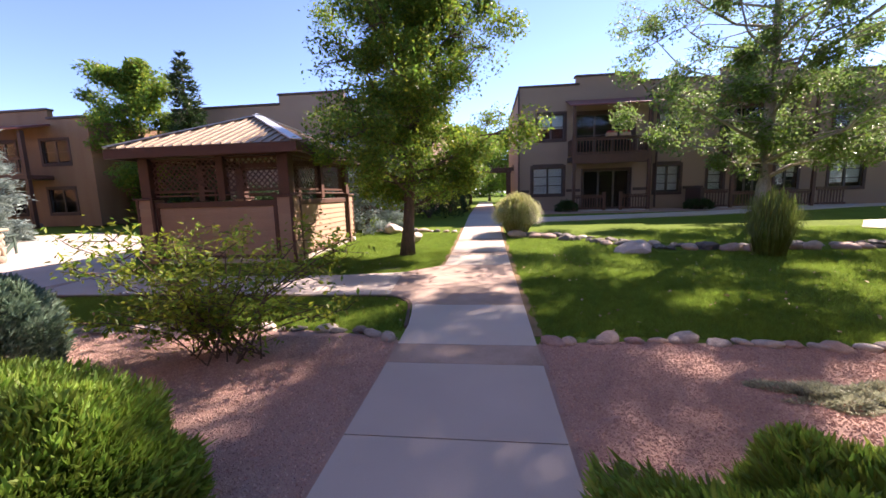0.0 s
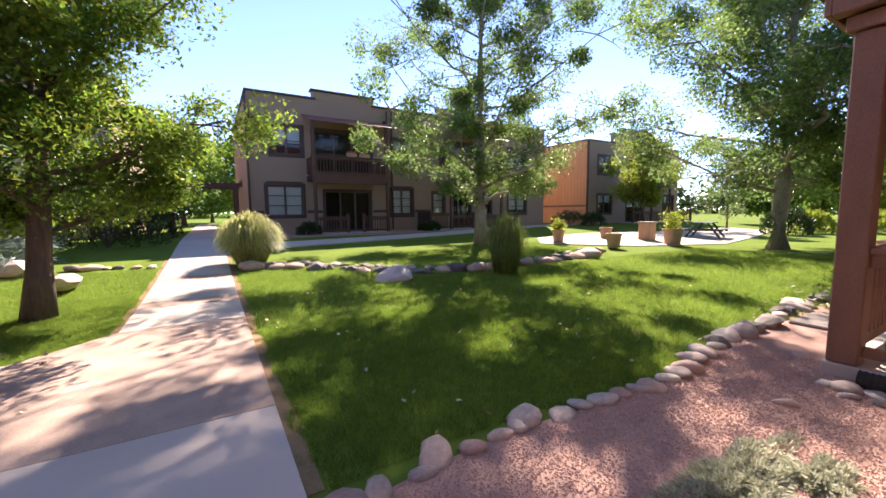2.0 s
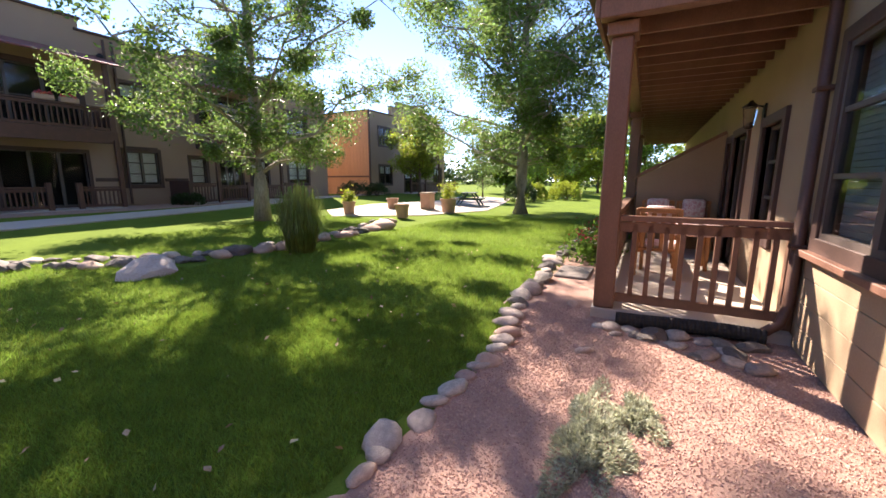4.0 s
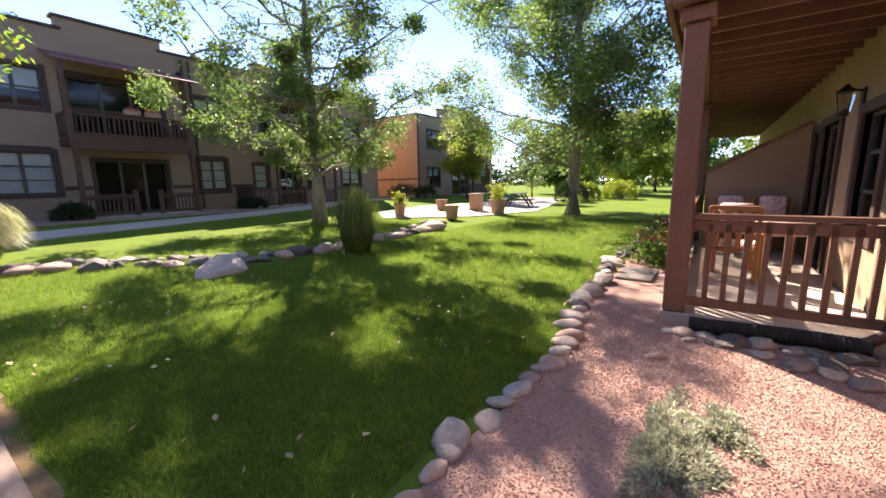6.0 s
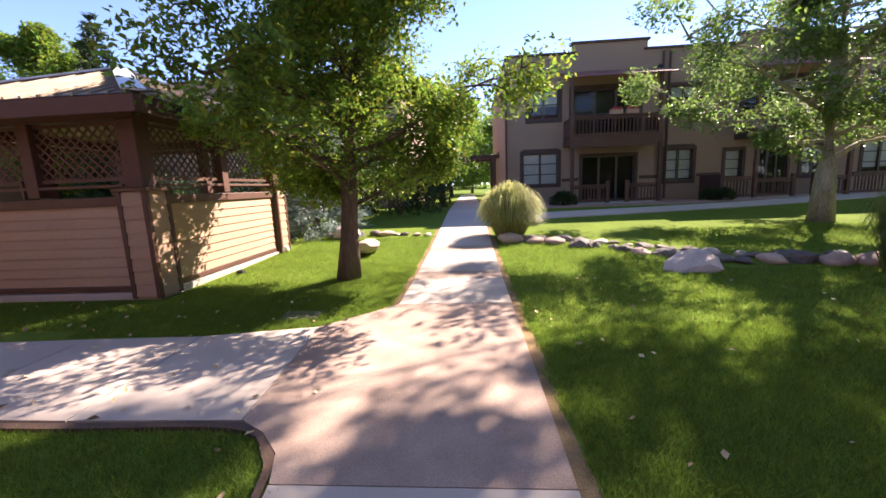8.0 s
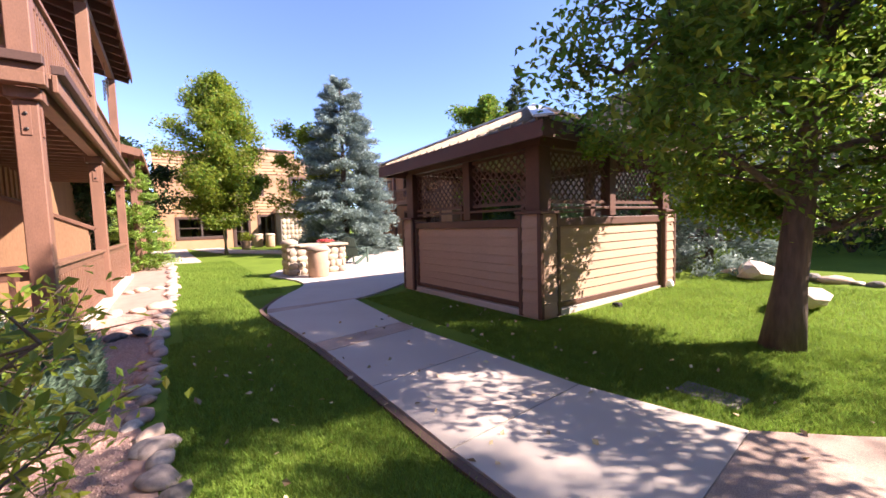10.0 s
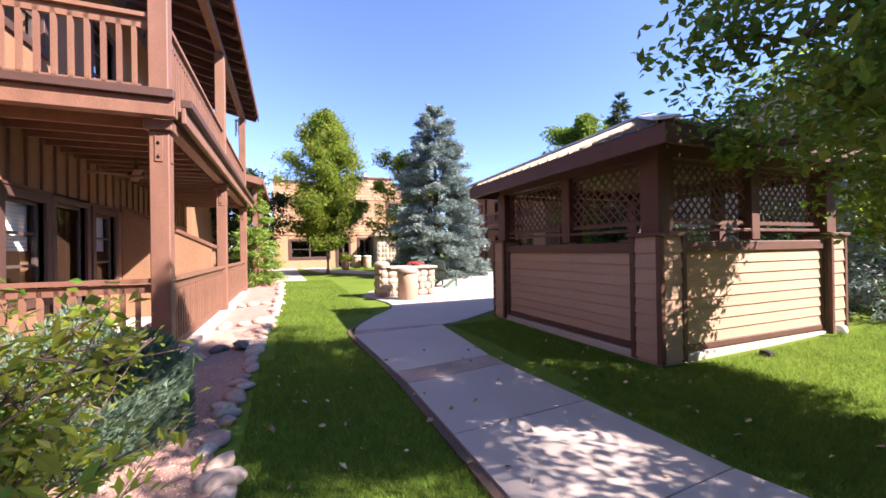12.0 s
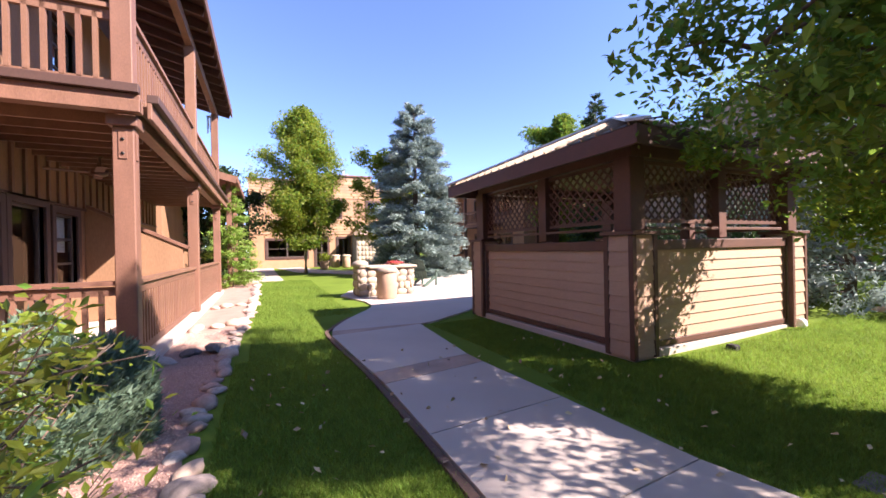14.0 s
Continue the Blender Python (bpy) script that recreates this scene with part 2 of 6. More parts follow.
def curve_points(pts, n=8):
    """Catmull-Rom through points of the plan."""
    out = []
    P = [pts[0]] + list(pts) + [pts[-1]]
    for i in range(1, len(P) - 2):
        a, b, c, d = (Vector(p) for p in P[i - 1:i + 3])
        for k in range(n):
            t = k / n
            out.append(tuple(0.5 * ((2 * b) + (c - a) * t + (2 * a - 5 * b + 4 * c - d) * t * t + (3 * b - a - 3 * c + d) * t ** 3)))
    out.append(tuple(pts[-1]))
    return out


def ribbon(name, left, right, z, material, parent=None, thick=0.10):
    """A strip between two edges in the plan that lies z above the ground."""
    bm = bmesh.new()
    rows = []
    for (ax, ay), (bx, by) in zip(left, right):
        rows.append([bm.verts.new((ax, ay, lift(ax, ay) + z)), bm.verts.new((bx, by, lift(bx, by) + z)),
                     bm.verts.new((bx, by, lift(bx, by) + z - thick)), bm.verts.new((ax, ay, lift(ax, ay) + z - thick))])
    for r, s in zip(rows, rows[1:]):
        for k in range(4):
            bm.faces.new((r[k], r[(k + 1) % 4], s[(k + 1) % 4], s[k]))
    bm.faces.new(list(reversed(rows[0])))
    bm.faces.new(rows[-1])
    bmesh.ops.recalc_face_normals(bm, faces=bm.faces)
    return link(name, bm, material, parent)


# ---- ground
def build_ground():
    xs = sorted({*np.linspace(-60, 60, 81).round(3), -400, -150, 150, 400, -900, 900})
    ys = sorted({*np.linspace(-30, 60, 61).round(3), -400, -120, 150, 400, -900, 900})
    verts = [(x, y, lift(x, y)) for y in ys for x in xs]
    w = len(xs)
    faces = [(j * w + i, j * w + i + 1, (j + 1) * w + i + 1, (j + 1) * w + i) for j in range(len(ys) - 1) for i in range(w - 1)]
    me = bpy.data.meshes.new("ground")
    me.from_pydata(verts, [], faces)
    me.materials.append(M["lawn"])
    tagged(new("ground", me), "mown green lawn and open ground", "ground", kind="structure")


build_ground()

WALK_Z = 0.035
# gravel beds: strips along the two porch buildings and before the far facade
bed_r = [(0.683, -8), (0.683, 3.72), (1.9, 3.84), (3.5, 3.72), (4.9, 3.9), (8.0, 4.05), (12, 4.0), (16, 4.1)]
bed_l = [(-0.683, 3.75), (-1.3, 3.95), (-2.4, 4.05), (-3.65, 3.95), (-4.4, 3.85), (-5.7, 3.9), (-7.7, 3.92), (-11.9, 4.1), (-19.4, 4.1), (-22, 4.1)]


def build_beds():
    line = curve_points(bed_r[1:], 6)
    tagged(ribbon("gravel_bed", line, [(x, -8.0) for x, y in line], 0.012, M["gravel"]), "bed of crushed pink gravel beside the porch", "gravel bed", "gravel beds", "structure")
    line = curve_points(bed_l, 6)
    tagged(ribbon("gravel_bed", [(x, -8.0) for x, y in line], line, 0.012, M["gravel"]), "bed of crushed pink gravel beside the walk", "gravel bed", "gravel beds", "structure")
    xs = np.linspace(2.2, 24, 24)
    tagged(ribbon("gravel_bed", [(x, 21.9) for x in xs], [(x, 19.2 + 0.10 * max(0, x - 8)) for x in xs], 0.02, M["gravel"]), "bed of reddish gravel along the facade", "gravel bed", "gravel beds", "structure")


build_beds()


def walk_strip(y0, y1, material, name="paving_slab", x0=-0.68, x1=0.68):
    n = max(2, int((y1 - y0) / 0.8) + 1)
    ys = np.linspace(y0, y1, n)
    return ribbon(name, [(x0, y) for y in ys], [(x1, y) for y in ys], WALK_Z, material, main_walk)


main_walk = thing("pavement", "straight pale concrete footpath with dark aggregate bands", "footpath", kind="structure")
J = 0.006
ycuts = [-7, -5.5, -4, -2.5, -1.0, 0.6, 2.15, 3.2]
for a, b in zip(ycuts, ycuts[1:]):
    walk_strip(a + J, b - J, M["concrete"])
walk_strip(3.2, 3.62, M["aggregate"], "aggregate_band")
bm = bmesh.new()
flare = [(-0.68, 3.628), (0.68, 3.628), (0.68, 4.992), (-0.80, 4.992), (-0.735, 4.6), (-0.69, 4.2)]
slab(bm, flare, -0.06, WALK_Z)
link("paving_slab", bm, M["concrete"], main_walk)
bm = bmesh.new()
slab(bm, [(-0.80, 5.0), (0.68, 5.0), (0.68, 7.88), (-0.70, 7.88), (-0.95, 7.6), (-1.39, 7.16), (-1.25, 5.52), (-1.05, 5.40), (-0.88, 5.22)], -0.06, WALK_Z)
link("aggregate_landing", bm, M["aggregate"], main_walk)
ycuts = [7.89, 9.0]
walk_strip(7.89, 9.15, M["concrete"])
walk_strip(9.16, 9.64, M["aggregate"], "aggregate_band")
walk_strip(9.65, 11.45, M["concrete"])
walk_strip(11.46, 12.0, M["aggregate"], "aggregate_band")
for a, b in ((12.01, 13.5), (13.51, 14.9), (14.91, 16.6), (16.61, 18.3), (18.31, 20), (20.01, 21.7), (21.71, 23.4), (23.41, 26), (26.01, 30), (30.01, 36), (36.01, 44)):
    walk_strip(a, b, M["concrete"])

branch = thing("pavement", "curving pale concrete footpath past the gazebo", "footpath", kind="structure")
BS = [(-1.25, 5.52), (-2.43, 5.50), (-3.62, 5.51), (-4.83, 5.52), (-5.24, 5.50), (-7.43, 5.39)]
BN = [(-1.39, 7.15), (-2.52, 6.92), (-3.73, 6.87), (-5.02, 6.80), (-5.42, 6.80), (-7.60, 7.00)]
for i, (m_, nm) in enumerate((("concrete", "paving_slab"), ("concrete", "paving_slab"), ("concrete", "paving_slab"), ("aggregate", "aggregate_band"), ("concrete", "paving_slab"))):
    s0, s1, n0, n1 = Vector(BS[i]), Vector(BS[i + 1]), Vector(BN[i]), Vector(BN[i + 1])
    e = 0.006 / (s1 - s0).length
    ribbon(nm, [tuple(n0.lerp(n1, e)), tuple(n0.lerp(n1, 1 - e))], [tuple(s0.lerp(s1, e)), tuple(s0.lerp(s1, 1 - e))], WALK_Z, M[m_], branch)
outer = curve_points([(-7.43, 5.39), (-8.1, 5.55), (-9.05, 6.05), (-10.2, 6.75), (-11.3, 6.85)], 5)
inner = curve_points([(-7.60, 7.00), (-7.75, 7.35), (-8.1, 7.9), (-8.6, 8.6), (-9.1, 9.2)], 5)
ribbon("aggregate_band", outer[:4], inner[:4], WALK_Z, M["aggregate"], branch)
ribbon("paving_slab", outer[3:], inner[3:], WALK_Z, M["concrete"], branch)
bm = bmesh.new()
slab(bm, [(-9.1, 9.21), (-11.31, 6.84), (-12.9, 6.5), (-14.2, 7.0), (-15.5, 8.8), (-17.5, 11.5), (-21, 15), (-19, 17), (-15, 15.2), (-11.5, 12.2)], -0.06, WALK_Z - 0.004)
link("patio_slab", bm, M["concrete"], branch)
edge_line = curve_points([(-0.70, 4.2), (-0.82, 4.99), (-0.92, 5.26), (-1.25, 5.50), (-2.43, 5.48), (-3.62, 5.49), (-5.24, 5.48), (-7.43, 5.37), (-8.1, 5.53), (-9.05, 6.03)], 5)
off = [(x - 0.03, y - 0.06) for x, y in edge_line]
tagged(ribbon("edging", edge_line, off, WALK_Z - 0.004, M["edging"]), "reddish brown edging along the curved footpath", "edging", kind="structure")

far_n = curve_points([(0.70, 16.6), (2.3, 17.5), (6, 18.1), (10, 18.9), (14.5, 20.2), (19, 21.6), (26, 22.2)], 5)
far_s = curve_points([(0.70, 15.0), (2.35, 16.0), (6, 16.7), (10, 17.5), (14.5, 18.8), (19, 20.2), (26, 20.8)], 5)
tagged(ribbon("pavement", far_n, far_s, WALK_Z, M["concrete"]), "pale concrete footpath along the apartment facade", "footpath", kind="structure")
bm = bmesh.new()
slab(bm, [(11.6, 13.2), (14.5, 10.9), (18.5, 9.6), (24, 10.6), (30, 12), (30, 14.5), (22, 14.6), (17, 15.5), (13, 14.8)], -0.06, WALK_Z)
tagged(link("pavement", bm, M["concrete"]), "sunlit pale concrete patio with planters", "patio", kind="structure")
tagged(ribbon("pavement", [(-20, 5.2), (-26, 5.0), (-31, 5.0)], [(-20, 3.4), (-26, 3.2), (-31, 3.2)], WALK_Z, M["concrete"]), "pale concrete footpath towards the clapboard building", "footpath", kind="structure")
tagged(ribbon("pavement", [(-20.5, 12.5), (-26, 7.8), (-30.8, 6.8)], [(-19.5, 10.5), (-25, 6.2), (-30.8, 5.2)], WALK_Z + 0.004, M["concrete"]), "pale concrete footpath across the lawn", "footpath", kind="structure")


for nm, a, b, x0, x1 in (("edging", 3.95, 15.0, 0.682, 0.785), ("edging", 7.95, 15.0, -0.785, -0.682)):
    ys = np.linspace(a, b, 14)
    tagged(ribbon(nm, [(x0, y) for y in ys], [(x1 + 0.02 * math.sin(y * 3.1), y) for y in ys], 0.008, M["soil"], thick=0.05), "strip of dry soil and dead grass along the footpath", "soil strip", kind="structure")


# ---- walls with openings
def wall_mesh(bm, p, q, z0, z1, thick, holes=()):
    """A wall from p to q in the plan (its face on the left of the way p to q), with holes (u0, u1, v0, v1) in metres along and above z0."""
    p, q = Vector((*p, 0)), Vector((*q, 0))
    d = (q - p).normalized()
    length = (q - p).length
    m = Matrix.Translation((p.x, p.y, z0)) @ Matrix(((d.x, d.y, 0, 0), (d.y, -d.x, 0, 0), (0, 0, 1, 0), (0, 0, 0, 1)))
    us = sorted({0, length, *(h[0] for h in holes), *(h[1] for h in holes)})
    vs = sorted({0, z1 - z0, *(h[2] for h in holes), *(h[3] for h in holes)})
    full = lambda i, j: 0 <= i < len(us) - 1 and 0 <= j < len(vs) - 1 and not any(h[0] < (us[i] + us[i + 1]) / 2 < h[1] and h[2] < (vs[j] + vs[j + 1]) / 2 < h[3] for h in holes)
    made = {}

    def at(i, j, k):
        if (i, j, k) not in made:
            made[i, j, k] = bm.verts.new(m @ Vector((us[i], k * thick, vs[j])))
        return made[i, j, k]
    for i in range(len(us) - 1):
        for j in range(len(vs) - 1):
            if full(i, j):
                for k in (0, 1):
                    bm.faces.new((at(i, j, k), at(i + 1, j, k), at(i + 1, j + 1, k), at(i, j + 1, k)))
                for (di, dj), (a, b) in (((-1, 0), ((i, j), (i, j + 1))), ((1, 0), ((i + 1, j), (i + 1, j + 1))), ((0, -1), ((i, j), (i + 1, j))), ((0, 1), ((i, j + 1), (i + 1, j + 1)))):
                    if not full(i + di, j + dj):
                        bm.faces.new((at(*a, 0), at(*b, 0), at(*b, 1), at(*a, 1)))
    bmesh.ops.recalc_face_normals(bm, faces=bm.faces)
    return m


def window(parent, m, u0, u1, v0, v1, frame_w=0.14, panes=2, bars=2, blind=0.0, frame_mat="trim", sash_mat="sash", name="window", thick=0.25, arch=False, curtain="white", inset=0.05):
    """A window in the hole u0..u1, v0..v1 of a wall whose matrix is m: casing, sashes with bars, glass, and slats as
    blinds and painted reflections.
    """
    bm = bmesh.new()
    f = frame_w
    ring = [[bm.verts.new(m @ Vector((u, w, v))) for u, v in ((u0 - e, v0 - e), (u1 + e, v0 - e), (u1 + e, v1 + e), (u0 - e, v1 + e))] for e, w in ((f, 0.06), (f, -0.034), (f - 0.006, -0.04), (0.006, -0.04), (0, -0.034), (0, 0.06))]
    for r0, r1 in zip(ring, ring[1:] + ring[:1]):
        for k in range(4):
            bm.faces.new((r0[k], r0[(k + 1) % 4], r1[(k + 1) % 4], r1[k]))
    win = link(name, bm, M[frame_mat], parent, "window with a dark brown casing")
    if arch:
        bm = bmesh.new()
        box(bm, u0 - f * 0.2, u1 + f * 0.2, -0.045, 0.05, v1 + f + 0.002, v1 + f + 0.07, 0.006, m)
        link("head_board", bm, M[frame_mat], win)
    step = (u1 - u0) / panes
    for k in range(panes):
        a, b = u0 + k * step, u0 + (k + 1) * step
        bm = bmesh.new()
        s = 0.045
        box(bm, a, a + s, inset, inset + 0.06, v0, v1, 0, m)
        box(bm, b - s, b, inset, inset + 0.06, v0, v1, 0, m)
        box(bm, a + s, b - s, inset, inset + 0.06, v1 - s, v1, 0, m)
        box(bm, a + s, b - s, inset, inset + 0.06, v0, v0 + s, 0, m)
        for j in range(1, bars + 1):
            h = v0 + (v1 - v0) * j / (bars + 1)
            box(bm, a + s, b - s, inset + 0.01, inset + 0.05, h - 0.02, h + 0.02, 0, m)
        link("sash", bm, M[sash_mat], win)
        bm = bmesh.new()
        bm.faces.new([bm.verts.new(m @ Vector(c)) for c in ((a + s, inset + 0.03, v1 - s), (b - s, inset + 0.03, v1 - s), (b - s, inset + 0.03, v0 + s), (a + s, inset + 0.03, v0 + s))])
        g = link("pane", bm, M["glass"], win)
        g.visible_shadow = False
        if blind:
            bm = bmesh.new()
            low = v1 - (v1 - v0) * blind
            h = v1 - 0.02
            while h > low:
                box(bm, a + s, b - s, inset + 0.10, inset + 0.125, h - 0.045, h, 0, m)
                h -= 0.05
            link("blind", bm, M[curtain], win, "drawn pale blinds, some standing for glass reflection")
    return win


def shell(name, label, x0, x1, y0, y1, z0, z1, material, fronts, thick=0.25, group=""):
    """A building of four walls, a flat roof and inner sheets with the rooms' shade as near-black colour. fronts: holes
    for the sides s, n, w, e.
    """
    b = thing(name, label, "building", group)
    mats = {}
    sides = {"s": ((x1, y0), (x0, y0)), "n": ((x0, y1), (x1, y1)), "e": ((x1, y1 - thick), (x1, y0 + thick)), "w": ((x0, y0 + thick), (x0, y1 - thick))}
    for k, (p, q) in sides.items():
        bm = bmesh.new()
        mats[k] = wall_mesh(bm, p, q, z0, z1, thick, fronts.get(k, ()))
        link("wall", bm, material, b)
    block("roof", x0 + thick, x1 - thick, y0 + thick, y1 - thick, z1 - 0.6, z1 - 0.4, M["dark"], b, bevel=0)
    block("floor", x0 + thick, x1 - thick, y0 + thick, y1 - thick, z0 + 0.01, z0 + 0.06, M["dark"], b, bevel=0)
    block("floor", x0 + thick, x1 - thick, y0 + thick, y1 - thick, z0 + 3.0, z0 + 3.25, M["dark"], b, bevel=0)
    # added sheet behind the openings, room shade put into its colour
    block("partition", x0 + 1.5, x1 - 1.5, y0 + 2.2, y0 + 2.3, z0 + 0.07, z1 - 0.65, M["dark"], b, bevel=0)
    return b, mats


def railing(parent, a, b, z0, z1, spacing=0.14, post=0.10, material="wooddark", baluster=0.04, ends=True, cap=0.13):
    """A wooden railing from a to b in the plan between the heights z0 and z1."""
    a, b = Vector(a), Vector(b)
    d = b - a
    bm = bmesh.new()
    beam_between(bm, (*a, z1 - 0.03), (*b, z1 - 0.03), cap, 0.05)
    rail = link("top_rail", bm, M[material], parent)
    bm = bmesh.new()
    beam_between(bm, (*a, z1 - 0.12), (*b, z1 - 0.12), 0.045, 0.10)
    link("under_rail", bm, M[material], rail)
    bm = bmesh.new()
    beam_between(bm, (*a, z0 + 0.08), (*b, z0 + 0.08), 0.045, 0.09)
    link("bottom_rail", bm, M[material], rail)
    bm = bmesh.new()
    w = baluster / 2
    box(bm, -w, w, -w, w, z0 + 0.1, z1 - 0.1)
    first = link("baluster", bm, M[material], rail)
    n = max(2, round(d.length / spacing))
    for k in range(1, n):
        o = first if k == 1 else first.copy()
        if k > 1:
            scene.collection.objects.link(o)
        p = a + d * k / n
        o.location = (p.x, p.y, 0)
    return rail


# ---- the brown stucco apartments north of the lawn
def build_apartment_north():
    x0, x1, y, z0 = 2.0, 20.5, 21.86, 0.38
    up = lambda v: v - z0
    hole = lambda a, b, c, d: (x1 - b, x1 - a, up(c), up(d))
    H = [hole(2.95, 4.30, 4.22, 5.50), hole(2.69, 4.27, 1.32, 2.72), hole(9.1, 10.3, 4.2, 5.35), hole(9.0, 10.2, 1.28, 2.65),
         hole(5.35, 7.7, 0.5, 2.5), hole(4.75, 7.95, 3.3, 5.5), hole(11.6, 12.3, 1.3, 2.5), hole(13.0, 14.2, 0.5, 2.5), hole(14.8, 15.8, 1.3, 2.5), hole(12.0, 15.5, 3.3, 5.5), hole(17.3, 18.8, 1.3, 2.65), hole(17.3, 18.8, 4.2, 5.45)]
    b, mm = shell("apartment_building", "two-storey brown stucco apartment house with stepped parapet", x0, x1, y, 33.0, z0, 6.92, M["stucco"], {"s": H})
    m = mm["s"]
    W = lambda h, **k: window(b, m, *h, **k)
    # upstairs (first and third) the pale slats also stand for sky reflected in the panes
    W(H[0], blind=0.55, bars=1)
    W(H[1], blind=0.95, bars=2, arch=True)
    W(H[2], blind=0.4, bars=1)
    W(H[3], panes=2, bars=2, blind=0.9, arch=True)
    W(H[6], panes=1, blind=0.9), W(H[8], panes=2, blind=0.5), W(H[10], blind=0.8), W(H[11])
    # sliding door and its casing, upstairs door
    for h in (H[4], H[7]):
        window(b, m, h[0], h[1], h[2] + 0.02, h[3], frame_w=0.12, panes=3, bars=0, name="patio_door")
    for h in (H[5], H[9]):
        window(b, m, h[0] + 0.2, h[1] - 0.2, h[2] + 0.02, h[3] - 0.1, frame_w=0.19, panes=3, bars=1, name="balcony_door")
    # stepped parapet with dark caps
    block("parapet", 4.9, 8.05, y - 0.002, y + 0.3, 6.9, 7.32, M["stucco"], b, bevel=0)
    block("parapet", 12.0, 15.4, y - 0.002, y + 0.3, 6.9, 7.32, M["stucco"], b, bevel=0)
    for a, c, z in ((1.92, 5.05, 6.92), (4.82, 8.13, 7.32), (7.9, 12.1, 6.92), (11.92, 15.48, 7.32), (15.3, 20.58, 6.92)):
        block("parapet_cap", a, c, y - 0.08, y + 0.36, z, z + 0.09, M["trim"], b)
    block("parapet_cap", 1.92, 2.3, y + 0.37, 33, 6.92, 7.01, M["trim"], b)
    # belt course and base band
    for a, c in ((2.0, 2.5), (4.46, 5.2), (7.9, 8.8), (10.4, 11.4)):
        block("belt_course", a, c, y - 0.03, y + 0.01, 1.42, 1.56, M["trim"], b)
    for xa, xb in ((4.5, 8.2), (11.9, 15.6)):
        bal = block("balcony", xa, xb, y - 1.35, y - 0.003, 2.95, 3.20, M["trim"], b, "dark wooden balcony")
        block("fascia", xa - 0.04, xb + 0.04, y - 1.40, y - 1.352, 2.80, 3.26, M["wooddark"], bal)
        r = railing(bal, (xa + 0.08, y - 1.28), (xb - 0.08, y - 1.28), 3.25, 4.10, 0.15)
        for px in (xa + 0.06, xb - 0.06):
            block("post", px - 0.09, px + 0.09, y - 1.37, y - 1.19, 3.205, 4.18, M["wooddark"], bal)
            block("side_rail", px - 0.05, px + 0.05, y - 1.18, y - 0.01, 3.3, 4.06, M["wooddark"], bal)
        bm = bmesh.new()
        box(bm, xa - 0.15, xb + 0.5, y - 1.45, y - 0.01, -0.03, 0.03, 0.005, Matrix.Translation((0, 0, 5.85)) @ Matrix.Shear("XY", 4, (0, 0)) )
        for v in bm.verts:
            v.co.z += 0.5 * (v.co.y - (y - 1.45)) / 1.45 - 0.22
        link("awning", bm, M["redroof"], b, "dull red sheet-metal awning")
        for px in (xa + 0.06, xb - 0.06):
            block("post", px - 0.06, px + 0.06, y - 1.33, y - 1.21, 4.185, 5.70, M["wooddark"], bal)
        # ground-floor rails
        por = block("porch_slab", xa, xb, y - 1.5, y - 0.005, 0.30, 0.46, M["concrete"], b)
        railing(por, (xa + 0.1, y - 1.42), (xa + 1.5, y - 1.42), 0.48, 1.25, 0.13)
        railing(por, (xb - 1.3, y - 1.42), (xb - 0.1, y - 1.42), 0.48, 1.25, 0.13)
        for px in (xa + 0.06, xb - 0.06, xa + 1.55, xb - 1.35):
            block("post", px - 0.07, px + 0.07, y - 1.49, y - 1.35, 0.465, 1.38 if px not in (xa + 0.06, xb - 0.06) else 2.94, M["wooddark"], por)
    por = block("porch_slab", 10.7, 11.85, y - 1.5, y - 0.005, 0.30, 0.46, M["concrete"], b)
    railing(por, (10.75, y - 1.42), (11.8, y - 1.42), 0.48, 1.35, 0.13)
    block("porch_wall", 10.55, 10.72, y - 1.5, y - 0.01, 0.3, 1.45, M["trim"], b)
    por = block("porch_slab", 15.65, 17.1, y - 1.5, y - 0.005, 0.30, 0.46, M["concrete"], b)
    railing(por, (15.7, y - 1.42), (17.0, y - 1.42), 0.48, 1.35, 0.13)
    for px in (8.72, 9.0, 1.93):
        bm = bmesh.new()
        tube(bm, [(px, y - 0.07, 6.8), (px, y - 0.07, 0.5)], [0.05, 0.05], 8)
        link("downspout", bm, M["trim"], b)
    for fx in (6.35, 7.0):
        fb = thing("flower_box", "small terracotta box of orange flowers on the balcony rail", "flower box", "balcony flower boxes", at=(fx, y - 1.28, 4.10))
        block("box", -0.25, 0.25, -0.09, 0.09, 0, 0.17, M["terracotta"], fb, bevel=0.01)
        rng = np.random.default_rng(int(fx * 10))
        bm = bmesh.new()
        for k in range(26):
            bmesh.ops.create_icosphere(bm, subdivisions=1, radius=0.035, matrix=Matrix.Translation((rng.uniform(-0.23, 0.23), rng.uniform(-0.1, 0.1), rng.uniform(0.17, 0.27))))
        link("blossom", bm, M["flower"], fb)
    # lamp high on the wall
    bm = bmesh.new()
    lathe(bm, [(0.02, 0), (0.10, 0.03), (0.12, 0.12), (0.05, 0.2), (0.02, 0.22)], 12, (8.55, y - 0.14, 6.05))
    block("wall_lamp", 8.5, 8.6, y - 0.14, y - 0.01, 6.1, 6.16, M["iron"], b)
    link("lamp_shade", bm, M["iron"], b, smooth=True)


build_apartment_north()


